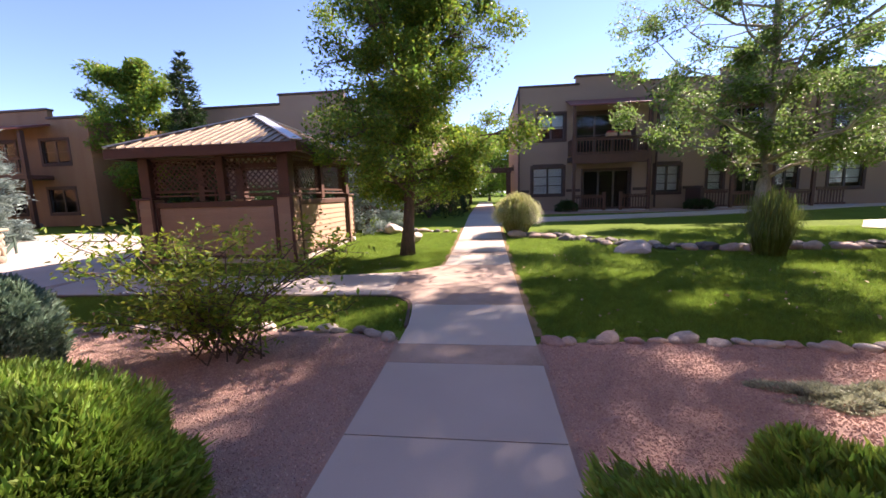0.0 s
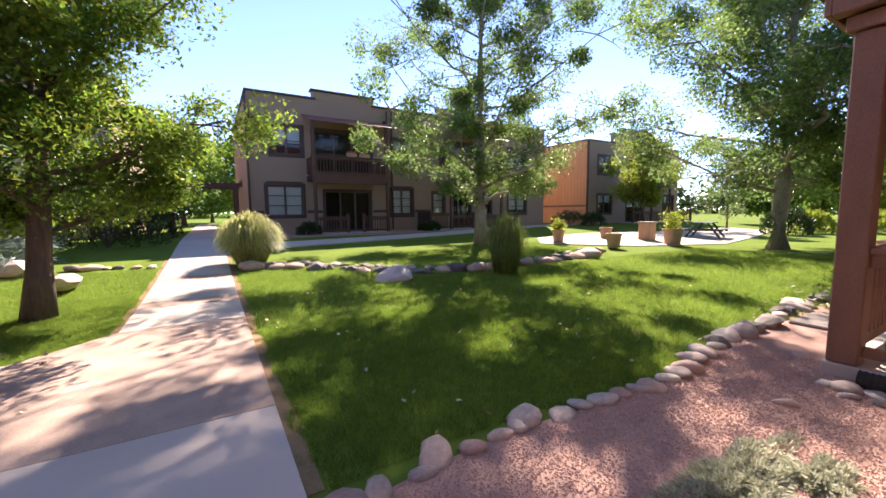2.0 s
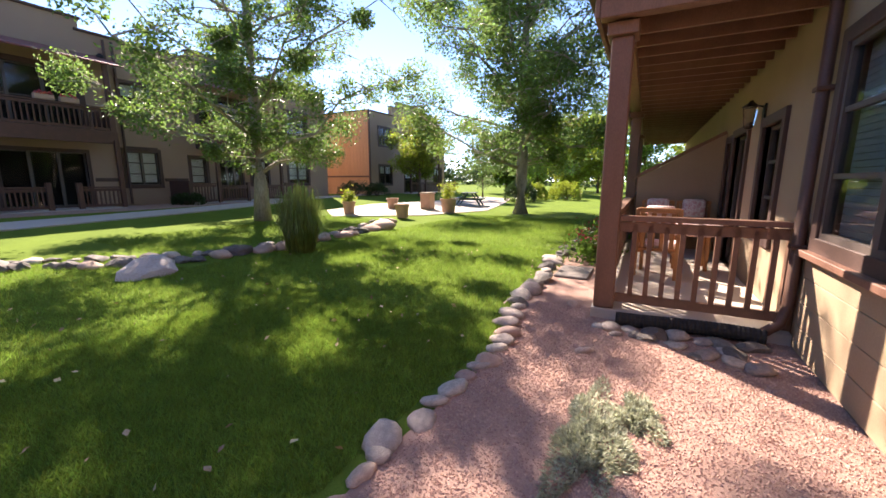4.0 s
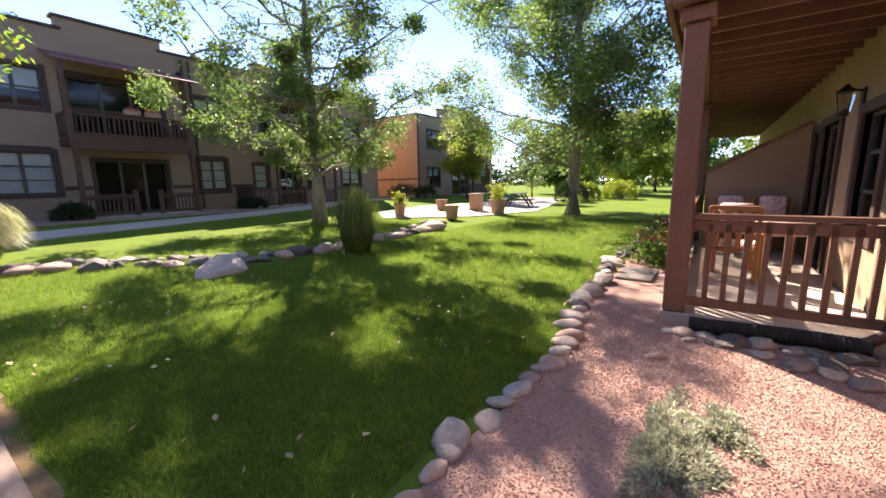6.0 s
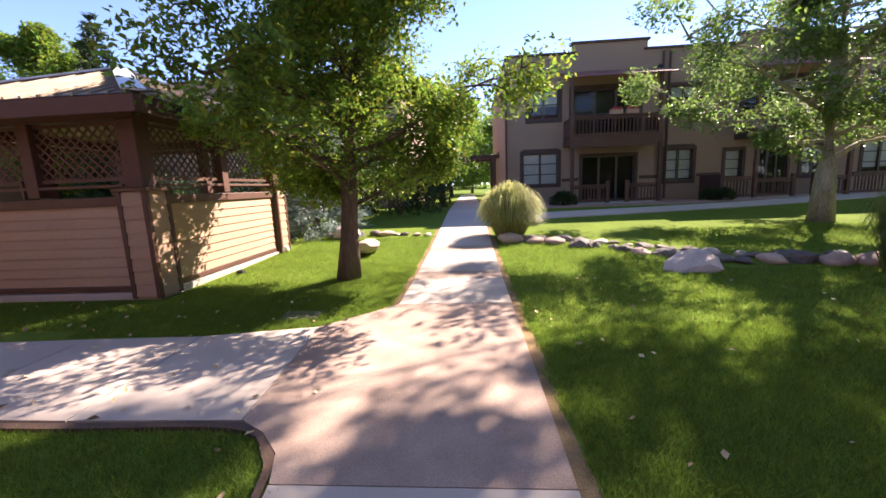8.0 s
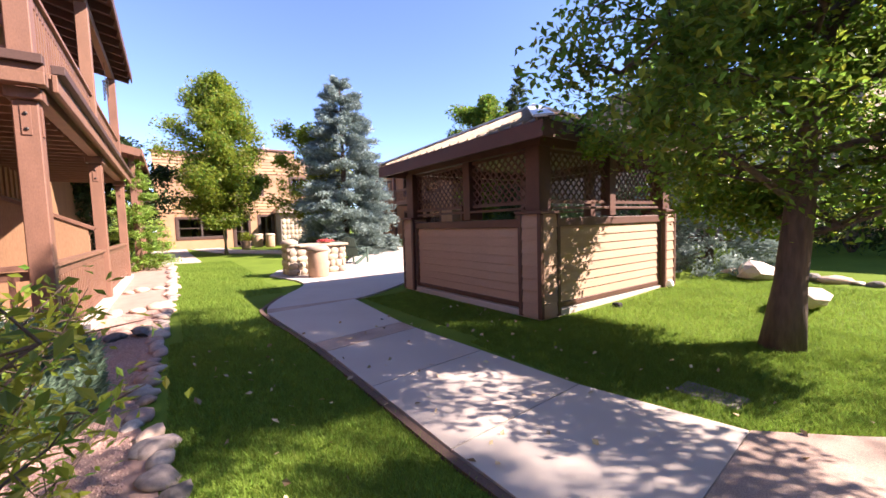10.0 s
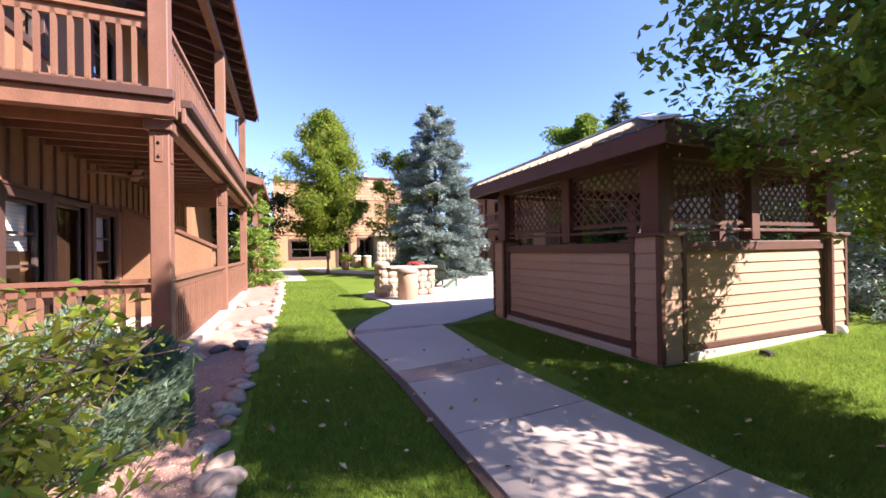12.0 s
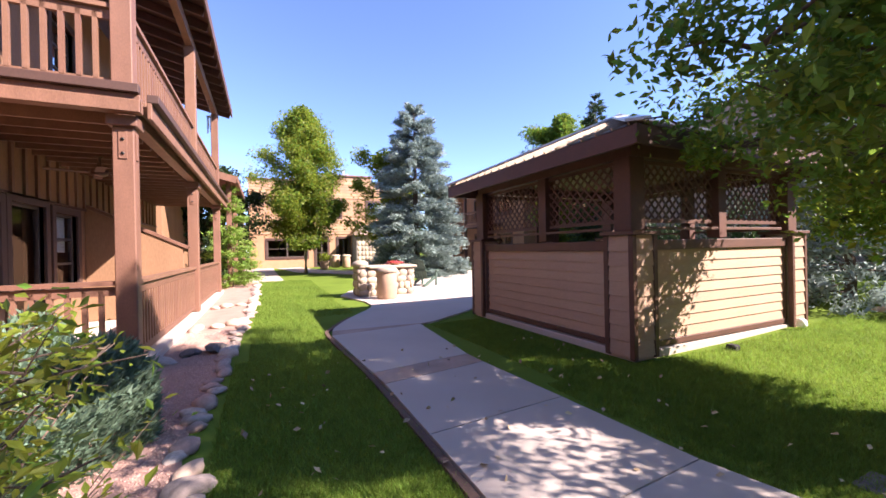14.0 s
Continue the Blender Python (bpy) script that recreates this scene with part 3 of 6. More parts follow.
# ---- the orange-boarded building east of it
def build_apartment_east():
    x0, x1, y, z0 = 24.4, 36.6, 21.3, 0.36
    hole = lambda a, b, c, d: (x1 - b, x1 - a, c - z0, d - z0)
    H = [hole(25.6, 27.2, 4.2, 5.5), hole(25.6, 27.2, 1.2, 2.6), hole(34.4, 35.9, 4.2, 5.5), hole(34.4, 35.9, 1.2, 2.6), hole(29.2, 31.4, 0.5, 2.5), hole(29.2, 31.4, 3.6, 5.5)]
    b, mm = shell("apartment_building", "two-storey apartment house with orange board-and-batten side", x0, x1, y, 33.5, z0, 6.55, M["stucco"], {"s": H})
    for h in H:
        window(b, mm["s"], *h, bars=1, blind=0.0 if h[2] > 2 else 0.4)
    block("parapet", 27.3, 33.4, y - 0.002, y + 0.3, 6.53, 7.25, M["stucco"], b, bevel=0)
    block("parapet", 28.3, 32.4, y - 0.002, y + 0.3, 7.25, 7.7, M["stucco"], b, bevel=0)
    for a, c, z in ((24.3, 27.4, 6.55), (27.2, 28.35, 7.25), (28.2, 32.5, 7.7), (32.35, 33.5, 7.25), (33.3, 36.7, 6.55)):
        block("parapet_cap", a, c, y - 0.07, y + 0.34, z, z + 0.1, M["trim"], b)
    # west side: boards with battens
    side = block("side_cladding", x0 - 0.03, x0 - 0.002, y + 0.05, 33.5, z0, 6.55, M["orange"], b, "orange stained board-and-batten wall", bevel=0)
    bm = bmesh.new()
    box(bm, x0 - 0.055, x0 - 0.032, -0.025, 0.025, 1.85, 6.5)
    first = link("batten", bm, M["orange"], side)
    for k in range(40):
        o = first if k == 0 else first.copy()
        if k:
            scene.collection.objects.link(o)
        o.location = (0, y + 0.25 + k * 0.31, 0)
    block("belt_course", x0 - 0.09, x0 - 0.031, y, 33.5, 1.72, 1.84, M["wood"], b)
    block("parapet_cap", x0 - 0.09, x0 + 0.3, y + 0.35, 33.6, 6.55, 6.65, M["trim"], b)
    block("corner_board", x0 - 0.07, x0 + 0.05, y - 0.06, y + 0.05, z0, 6.55, M["trim"], b)
    bal = block("balcony", 28.6, 33.0, y - 1.3, y - 0.003, 3.2, 3.42, M["trim"], b)
    railing(bal, (28.7, y - 1.2), (32.9, y - 1.2), 3.45, 4.4, 0.2)
    por = block("porch_slab", 28.0, 36.5, y - 1.4, y - 0.004, 0.3, 0.44, M["concrete"], b)
    railing(por, (28.1, y - 1.3), (36.4, y - 1.3), 0.46, 1.35, 0.2)
    for px in (28.1, 30.5, 33.0, 35.2, 36.4):
        block("post", px - 0.07, px + 0.07, y - 1.37, y - 1.23, 0.445, 3.19 if px < 33.1 else 1.5, M["wooddark"], por)


build_apartment_east()


# ---- the two porch buildings on either side of the walk (front posts at y = 3, wall at y = wy)
def porch_building(name, label, sgn, xe, bays, wall_m, wy, end, parties):
    """sgn +1: runs east from xe, -1: runs west. bays: post places along x."""
    far = end
    b = thing(name, label, "building", "porch buildings")
    z1 = 6.4
    X = lambda u: xe + sgn * u
    # wall with windows and doors behind the porch
    openings, doors = [], []
    base = bays[0]
    L = abs(far - xe)
    for k in range(3):
        o = abs(base - xe) + k * 9.6
        openings += [(o + 0.65, o + 1.5), (o + 3.0, o + 3.85)] if sgn < 0 else [(o + 1.1, o + 1.9), (o + 4.0, o + 4.4)]
        doors += [(o + 1.75, o + 2.68)] if sgn < 0 else [(o + 2.85, o + 3.8)]
    if sgn > 0:
        openings += [(0.75, 2.45)]
    openings = [o for o in openings if o[1] < L - 0.3]
    doors = [d for d in doors if d[1] < L - 0.3]
    flip = (lambda a, c: (a, c)) if sgn > 0 else (lambda a, c: (L - c, L - a))
    holes = [(*flip(a, c), 0.85 if not (sgn > 0 and a < 2) else 1.03, 2.15 if not (sgn > 0 and a < 2) else 2.50) for a, c in openings] + [(*flip(a, c), 0.12, 2.2) for a, c in doors] + [(*flip(a, c), 4.3, 5.5) for a, c in openings]
    p, q = ((xe, wy), (far, wy)) if sgn > 0 else ((far, wy), (xe, wy))
    bm = bmesh.new()
    m = wall_mesh(bm, p, q, 0.0, z1, 0.25, holes)
    link("wall", bm, wall_m, b)
    for h in holes:
        if h[2] < 0.5:
            window(b, m, *h, frame_w=0.12, panes=1, bars=0, name="porch_door")
        else:
            # near right-hand window: full grey slats added to stand for the pane's reflection
            window(b, m, *h, panes=1 if h[1] - h[0] < 1.2 else 2, bars=2, frame_w=0.12, sash_mat="sash", blind=0.5 if h[2] < 3 and sgn < 0 else 1.0 if sgn > 0 and h[1] < 2.6 and h[2] < 3 else 0.0, curtain="white" if sgn < 0 else "pane_reflection", inset=-0.02 if sgn > 0 and h[1] < 2.6 else 0.05)
    bm = bmesh.new()
    wall_mesh(bm, *(((xe, -8), (xe, wy - 0.25)) if sgn > 0 else ((xe, wy - 0.25), (xe, -8))), 0, z1, 0.25)
    link("wall", bm, wall_m, b)
    bm = bmesh.new()
    wall_mesh(bm, *(((far, wy - 0.25), (far, -8)) if sgn > 0 else ((far, -8), (far, wy - 0.25))), 0, z1, 0.25)
    link("wall", bm, wall_m, b)
    lo, hi = min(xe, far), max(xe, far)
    block("back_wall", lo + 0.25, hi - 0.25, -8, -7.75, 0, z1, wall_m, b, bevel=0)
    # unseen near-black backing and floor, so the openings read as unlit
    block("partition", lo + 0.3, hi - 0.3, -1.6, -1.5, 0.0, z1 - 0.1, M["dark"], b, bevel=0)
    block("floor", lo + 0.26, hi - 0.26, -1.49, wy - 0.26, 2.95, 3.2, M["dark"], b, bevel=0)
    # deck, posts, beams, joists
    c0, c1 = bays[0], far
    lo, hi = min(c0, c1), max(c0, c1)
    deck = block("porch_slab", lo - 0.12, hi, wy + 0.01, 3.12, -0.05, 0.12, M["concrete"], b)
    pw = 0.10
    for x in bays:
        post = block("post", x - pw, x + pw, 2.9, 3.1, 0.125, 2.86, M["wood"], b, bevel=0.01)
        block("cap_block", x - 0.15, x + 0.15, 2.86, 3.14, 2.864, 2.985, M["wood"], post, bevel=0.008)
        block("post", x - pw, x + pw, 2.9, 3.1, 3.30, 5.995, M["wood"], b, bevel=0.01)
    block("beam", lo - 0.2, hi, 2.92, 3.08, 2.99, 3.13, M["wood"], b, bevel=0.008)
    block("end_beam", c0 - sgn * 0.2 - 0.07, c0 - sgn * 0.2 + 0.07, wy + 0.01, 3.2, 2.99, 3.13, M["wood"], b, bevel=0.008)
    block("balcony_deck", lo - 0.22, hi, wy + 0.01, 3.2, 3.135, 3.19, M["wood"], b)
    block("fascia", lo - 0.26, hi, 3.205, 3.25, 3.0, 3.19, M["wood"], b)
    block("drip_edge", lo - 0.31, hi, 3.205, 3.32, 3.193, 3.29, M["trim"], b)
    block("fascia", c0 - sgn * 0.245 - 0.02, c0 - sgn * 0.245 + 0.02, wy + 0.01, 3.2, 3.0, 3.19, M["wood"], b)
    block("drip_edge", c0 - sgn * 0.27 - 0.05, c0 - sgn * 0.27 + 0.05, wy + 0.01, 3.2, 3.193, 3.29, M["trim"], b)
    bm = bmesh.new()
    box(bm, -0.022, 0.022, wy + 0.02, 2.91, 2.96, 3.13)
    j0 = link("joist", bm, M["wood"], b)
    n = int(abs(c1 - c0) / 0.42)
    for k in range(n):
        o = j0 if k == 0 else j0.copy()
        if k:
            scene.collection.objects.link(o)
        o.location = (c0 + sgn * (0.25 + 0.42 * k), 0, 0)
    # rails, below and on the balcony
    e = pw + 0.005
    for lvl, (za, zb) in enumerate(((0.16, 1.13), (3.29, 4.25))):
        for xa, xb in zip(bays, bays[1:]):
            railing(b, (xa + sgn * e, 3.0), (xb - sgn * e, 3.0), za, zb, 0.135, material="wood", baluster=0.045)
        railing(b, (c0, 2.895), (c0, wy + 0.05), za, zb, 0.145, material="wood", baluster=0.045)
        block("half_post", c0 - 0.05, c0 + 0.05, wy + 0.01, wy + 0.11, za - 0.03, zb, M["wood"], b)
    # sloped party walls between the porches
    for x in parties:
        bm = bmesh.new()
        pr = [(wy + 0.01, 0.13), (2.85, 0.13), (2.85, 1.55), (wy + 0.01, 2.35)]
        vs = [[bm.verts.new((x + s * 0.07, yy, zz)) for yy, zz in pr] for s in (-1, 1)]
        bm.faces.new(vs[0]), bm.faces.new(list(reversed(vs[1])))
        for k in range(4):
            bm.faces.new((vs[0][k], vs[1][k], vs[1][(k + 1) % 4], vs[0][(k + 1) % 4]))
        bmesh.ops.recalc_face_normals(bm, faces=bm.faces)
        pt = link("party_wall", bm, wall_m, b)
        bm = bmesh.new()
        beam_between(bm, (x, 2.95, 1.54), (x, wy + 0.03, 2.38), 0.2, 0.06)
        link("wall_cap", bm, M["wood"], pt)
    # roof with exposed rafters
    bm = bmesh.new()
    x_l, x_h = (lo - 0.5, hi)
    sl = [(x_l, 3.43, 6.40), (x_h, 3.43, 6.40), (x_h, -8.2, 9.2), (x_l, -8.2, 9.2)]
    up = [bm.verts.new((x, y, z + 0.10)) for x, y, z in sl]
    dn = [bm.verts.new((x, y, z)) for x, y, z in sl]
    bm.faces.new(up), bm.faces.new(list(reversed(dn)))
    for k in range(4):
        bm.faces.new((up[k], dn[k], dn[(k + 1) % 4], up[(k + 1) % 4]))
    bmesh.ops.recalc_face_normals(bm, faces=bm.faces)
    roof = link("roof", bm, M["wooddark"], b)
    bm = bmesh.new()
    beam_between(bm, (0, 3.40, 6.30), (0, 1.2, 6.83), 0.06, 0.18)
    r0 = link("rafter", bm, M["wooddark"], roof)
    for k in range(int((x_h - x_l) / 0.6)):
        o = r0 if k == 0 else r0.copy()
        if k:
            scene.collection.objects.link(o)
        o.location = (x_l + 0.1 + k * 0.6, 0, 0)
    block("eave_board", x_l, x_h, 3.435, 3.475, 6.28, 6.53, M["wooddark"], roof)
    block("upper_beam", lo - 0.1, hi, 2.93, 3.07, 6.0, 6.22, M["wood"], b)
    return b, m


left_building, left_m = porch_building("apartment_building", "brown timber apartment house with porch and balcony above", -1, -4.6, [-6.5, -11.1, -15.8], M["porchwall"], 1.25, -16.3, [-10.8])
right_building, right_m = porch_building("apartment_building", "tan apartment house with covered timber porch", 1, 2.2, [5.0, 10.6, 15.5], M["cream"], 1.4, 19.5, [9.7, 15.2])


# ---- far buildings to the west
def far_house(label, x0, x1, y0, y1, z1, step, side, material, wins, z0=0.2):
    H = []
    for (a, c, lo, hi) in wins:
        H.append((a, c, lo - z0, hi - z0))
    b, mm = shell("apartment_building", label, x0, x1, y0, y1, z0, z1, material, {side: H})
    for h in H:
        window(b, mm[side], *h, bars=1, frame_w=0.16)
    a, c, dz = step
    if side == "e":
        block("parapet", x1 - 0.3, x1 + 0.002, a, c, z1, z1 + dz, material, b, bevel=0)
        for p, q, z in ((y0 - 0.1, a + 0.05, z1), (a - 0.05, c + 0.05, z1 + dz), (c - 0.05, y1 + 0.1, z1)):
            block("parapet_cap", x1 - 0.35, x1 + 0.1, p, q, z, z + 0.12, M["wood"], b)
    else:
        block("parapet", a, c, y0 - 0.002, y0 + 0.3, z1, z1 + dz, material, b, bevel=0)
        for p, q, z in ((x0 - 0.1, a + 0.05, z1), (a - 0.05, c + 0.05, z1 + dz), (c - 0.05, x1 + 0.1, z1)):
            block("parapet_cap", p, q, y0 - 0.1, y0 + 0.35, z, z + 0.12, M["trim"], b)
    return b


# clapboard house: its east face has u measured from the north end
far_d = far_house("two-storey tan clapboard house with stepped parapet", -42, -31, 3.5, 15.5, 6.5, (8.7, 12.2, 0.55), "e", M["sidingfar"],
                  [(5.5, 7.2, 3.9, 5.1), (8.0, 10.6, 1.0, 2.2), (2.2, 3.4, 3.9, 5.1), (6.5, 7.3, 0.25, 2.3), (4.9, 5.7, 0.25, 2.3)])
far_e = far_house("brown two-storey house behind the spruce", -35, -22.5, 20.5, 32, 6.4, (-30, -25, 0.5), "s", M["porchwall"],
                  [(1.5, 3.2, 3.9, 5.2), (5.0, 6.6, 3.9, 5.2), (9.0, 10.8, 3.9, 5.2), (1.5, 3.2, 1.0, 2.4), (5.0, 6.6, 1.0, 2.4), (9.0, 10.8, 1.0, 2.4)])
def far_balcony(b):
    for x in (-34.2, -28.6):
        bal = block("balcony", x, x + 3.4, 19.1, 20.49, 2.95, 3.2, M["wooddark"], b, "dark timber balcony")
        railing(bal, (x + 0.1, 19.2), (x + 3.3, 19.2), 3.22, 4.2, 0.2)
        for px in (x + 0.1, x + 3.3):
            block("post", px - 0.1, px + 0.1, 19.12, 19.32, 3.205, 5.6, M["wooddark"], bal)
            block("post", px - 0.1, px + 0.1, 19.12, 19.32, 0.2, 2.945, M["wooddark"], bal)
        bm = bmesh.new()
        beam_between(bm, (x + 1.7, 18.8, 5.65), (x + 1.7, 20.48, 6.1), 4.0, 0.1)
        link("awning", bm, M["redroof"], b, "dull red sheet-metal awning")


far_balcony(far_e)
far_f = far_house("brown stucco house behind the gazebo", -20, -3.2, 24, 35, 7.3, (-12.7, -8.5, 0.55), "s", M["stucco"],
                  [(1.5, 3.2, 3.9, 5.2), (5.0, 6.6, 3.9, 5.2), (1.5, 3.2, 1.0, 2.4), (5.0, 6.6, 1.0, 2.4)])


def far_porch():
    b = thing("apartment_building", "low brown house with a red metal porch roof", "building")
    bm = bmesh.new()
    wall_mesh(bm, (-29, 1.0), (-18.3, 1.0), 0, 5.0, 0.25)
    link("wall", bm, M["porchwall"], b)
    bm = bmesh.new()
    wall_mesh(bm, (-18.3, 0.75), (-18.3, -7), 0, 5.0, 0.25)
    link("wall", bm, M["porchwall"], b)
    bm = bmesh.new()
    sl = [(-30, 3.5, 4.25), (-17.9, 3.5, 4.25), (-17.9, -7, 7.0), (-30, -7, 7.0)]
    up = [bm.verts.new((x, y, z + 0.1)) for x, y, z in sl]
    dn = [bm.verts.new((x, y, z)) for x, y, z in sl]
    bm.faces.new(up), bm.faces.new(list(reversed(dn)))
    for k in range(4):
        bm.faces.new((up[k], dn[k], dn[(k + 1) % 4], up[(k + 1) % 4]))
    bmesh.ops.recalc_face_normals(bm, faces=bm.faces)
    link("roof", bm, M["redroof"], b)
    block("eave_board", -30, -17.85, 3.505, 3.55, 4.12, 4.36, M["wood"], b)
    bm = bmesh.new()
    beam_between(bm, (-17.86, 3.5, 4.22), (-17.86, -7, 6.97), 0.07, 0.26)
    link("barge_board", bm, M["wood"], b)
    for x in (-18.4, -22, -26, -29.5):
        block("post", x - 0.09, x + 0.09, 3.1, 3.28, 0, 4.28, M["wood"], b)


far_porch()


# ---- plants
def cloud_mesh(name, verts, faces, material, parent=None, label=""):
    me = bpy.data.meshes.new(name)
    me.from_pydata(verts.tolist(), [], faces.tolist())
    me.materials.append(material)
    ob = new(name, me)
    if parent:
        ob.parent = parent
    if label:
        ob["label"] = label
    return ob


def leaves(centres, size, rng, droop=0.3, slim=0.55):
    """Folded diamond leaves at the centres: 4 corners, two triangles each."""
    n = len(centres)
    a = rng.uniform(0, 2 * np.pi, n)
    tilt = rng.normal(-droop, 0.55, n)
    along = np.stack([np.cos(a) * np.cos(tilt), np.sin(a) * np.cos(tilt), np.sin(tilt)], 1)
    side = np.cross(along, rng.normal(0, 1, (n, 3)) * 0.6 + np.array([0, 0, 1.0]))
    side /= np.linalg.norm(side, axis=1, keepdims=True) + 1e-9
    up = np.cross(side, along)
    s = size * rng.uniform(0.6, 1.3, (n, 1))
    c = centres
    v = np.stack([c - along * s * 0.5, c + side * s * slim * 0.5 + up * s * 0.08, c + along * s * 0.55, c - side * s * slim * 0.5 + up * s * 0.08], 1).reshape(-1, 3)
    i = np.arange(n)[:, None] * 4
    return v, np.concatenate([i + np.array([[0, 1, 2]]), i + np.array([[0, 2, 3]])])


def tree(label, x, y, height, radius, base, trunk_r, bark, leaf, count, size, seed, limbs=14, top=0.35, lean=(0, 0), group="", shape=1.0, clump=0.34, category="tree", clusters=260, patchy=1.4):
    """A broad-leaved tree: tapered trunk, limbs that fork, leaves in clumps about the twigs."""
    rng = np.random.default_rng(seed)
    z0 = lift(x, y)
    t = thing("tree", label, category, group, at=(x, y, z0 - 0.03))
    bm = bmesh.new()
    n = 9
    pts = [Vector((lean[0] * (k / n) ** 1.3 + 0.10 * math.sin(k * 1.7 + seed) * (k / n), lean[1] * (k / n) + 0.10 * math.cos(k * 1.3 + seed) * (k / n), height * 0.86 * k / n)) for k in range(n + 1)]
    rad = [trunk_r * (1.35 if k == 0 else 1.0) * (1 - 0.93 * k / n) ** 0.9 for k in range(n + 1)]
    tube(bm, pts, rad, 12)
    tips, w = [], []
    for k in range(limbs):
        f = (k + 0.5) / limbs
        h = base * 0.75 + (height * 0.84 - base * 0.75) * f
        i = min(n - 1, int(h / (height * 0.86) * n))
        fr = h / (height * 0.86) * n - i
        p = pts[i].lerp(pts[i + 1], fr)
        a = k * 2.4 + rng.uniform(-0.4, 0.4)
        prof = math.sin(math.pi * min(1, (0.28 + 0.72 * f)) ** shape) ** 0.7 if f < 0.98 else 0.2
        prof = max(prof, top * 0.6)
        ln = radius * prof * rng.uniform(0.8, 1.05)
        rise = rng.uniform(0.3, 0.7) + 0.7 * f
        d = Vector((math.cos(a), math.sin(a), rise))
        limb = [p]
        for s in range(1, 6):
            q = p + Vector((d.x, d.y, 0)) * ln * s / 5 + Vector((0, 0, d.z * ln * (s / 5) ** 1.2 * 0.75)) + Vector(rng.normal(0, 0.05 * ln / 2, 3))
            q.z = min(q.z, height * 0.97)
            limb.append(q)
        r0 = max(0.014, trunk_r * 0.30 * (1 - f * 0.65))
        tube(bm, limb, [r0 * (1 - 0.185 * s) for s in range(6)], 6)
        for u in range(2):
            tips.append(p.lerp(limb[2], rng.uniform(0.2, 0.9)) + Vector(rng.normal(0, 0.22, 3)))
            w.append(1.0)
        for s in range(1, 6):
            for _ in range(3):
                b = rng.uniform(0, 2 * math.pi)
                ln2 = ln * rng.uniform(0.22, 0.42) * (1.15 - 0.1 * s)
                e = limb[s] + Vector((math.cos(b) * ln2, math.sin(b) * ln2, rng.uniform(-0.35, 0.5) * ln2))
                if e.z < base:
                    e.z = base + rng.uniform(0, 0.3)
                mid = limb[s].lerp(e, 0.5) + Vector((0, 0, 0.06))
                tube(bm, [limb[s], mid, e], [r0 * 0.4, r0 * 0.28, 0.006], 4)
                for u in (0.45, 0.75, 1.0):
                    tips.append(limb[s].lerp(e, u))
                    w.append(1.0)
    link("trunk", bm, M[bark], t, smooth=True)
    tips = np.array([tuple(v) for v in tips])
    near = np.ones(len(tips))
    heart = tips[rng.choice(len(tips), min(clusters, len(tips)), replace=False, p=near / near.sum())]
    share = rng.gamma(patchy, 1.0, len(heart)) + 0.06
    pick = rng.choice(len(heart), count, p=share / share.sum())
    ball = rng.normal(0, 1, (count, 3))
    ball *= (rng.uniform(0, 1, (count, 1)) ** 0.42) / np.linalg.norm(ball, axis=1, keepdims=True)
    girth = rng.uniform(0.7, 1.35, len(heart))[pick][:, None]
    c = heart[pick] + ball * girth * np.array([clump, clump, clump * 0.85]) * 1.75 + rng.normal(0, 0.10 * clump, (count, 3))
    c = c[c[:, 2] > base - 0.35]
    v, f = leaves(c, size, rng)
    if isinstance(leaf, str):
        cloud_mesh("crown", v, f, M[leaf], t)
    else:
        # the last 28% of leaves take a second tone, sunlight put in as colour
        cut = len(f) // 2
        k = int(len(c) * 0.72)
        a, b = leaves(c[:k], size, rng), leaves(c[k:], size, rng)
        cloud_mesh("crown", a[0], a[1], M[leaf[0]], t)
        cloud_mesh("crown", b[0], b[1], M[leaf[1]], t, "leaves in a second tone, coloured as if sunlit")
    return t


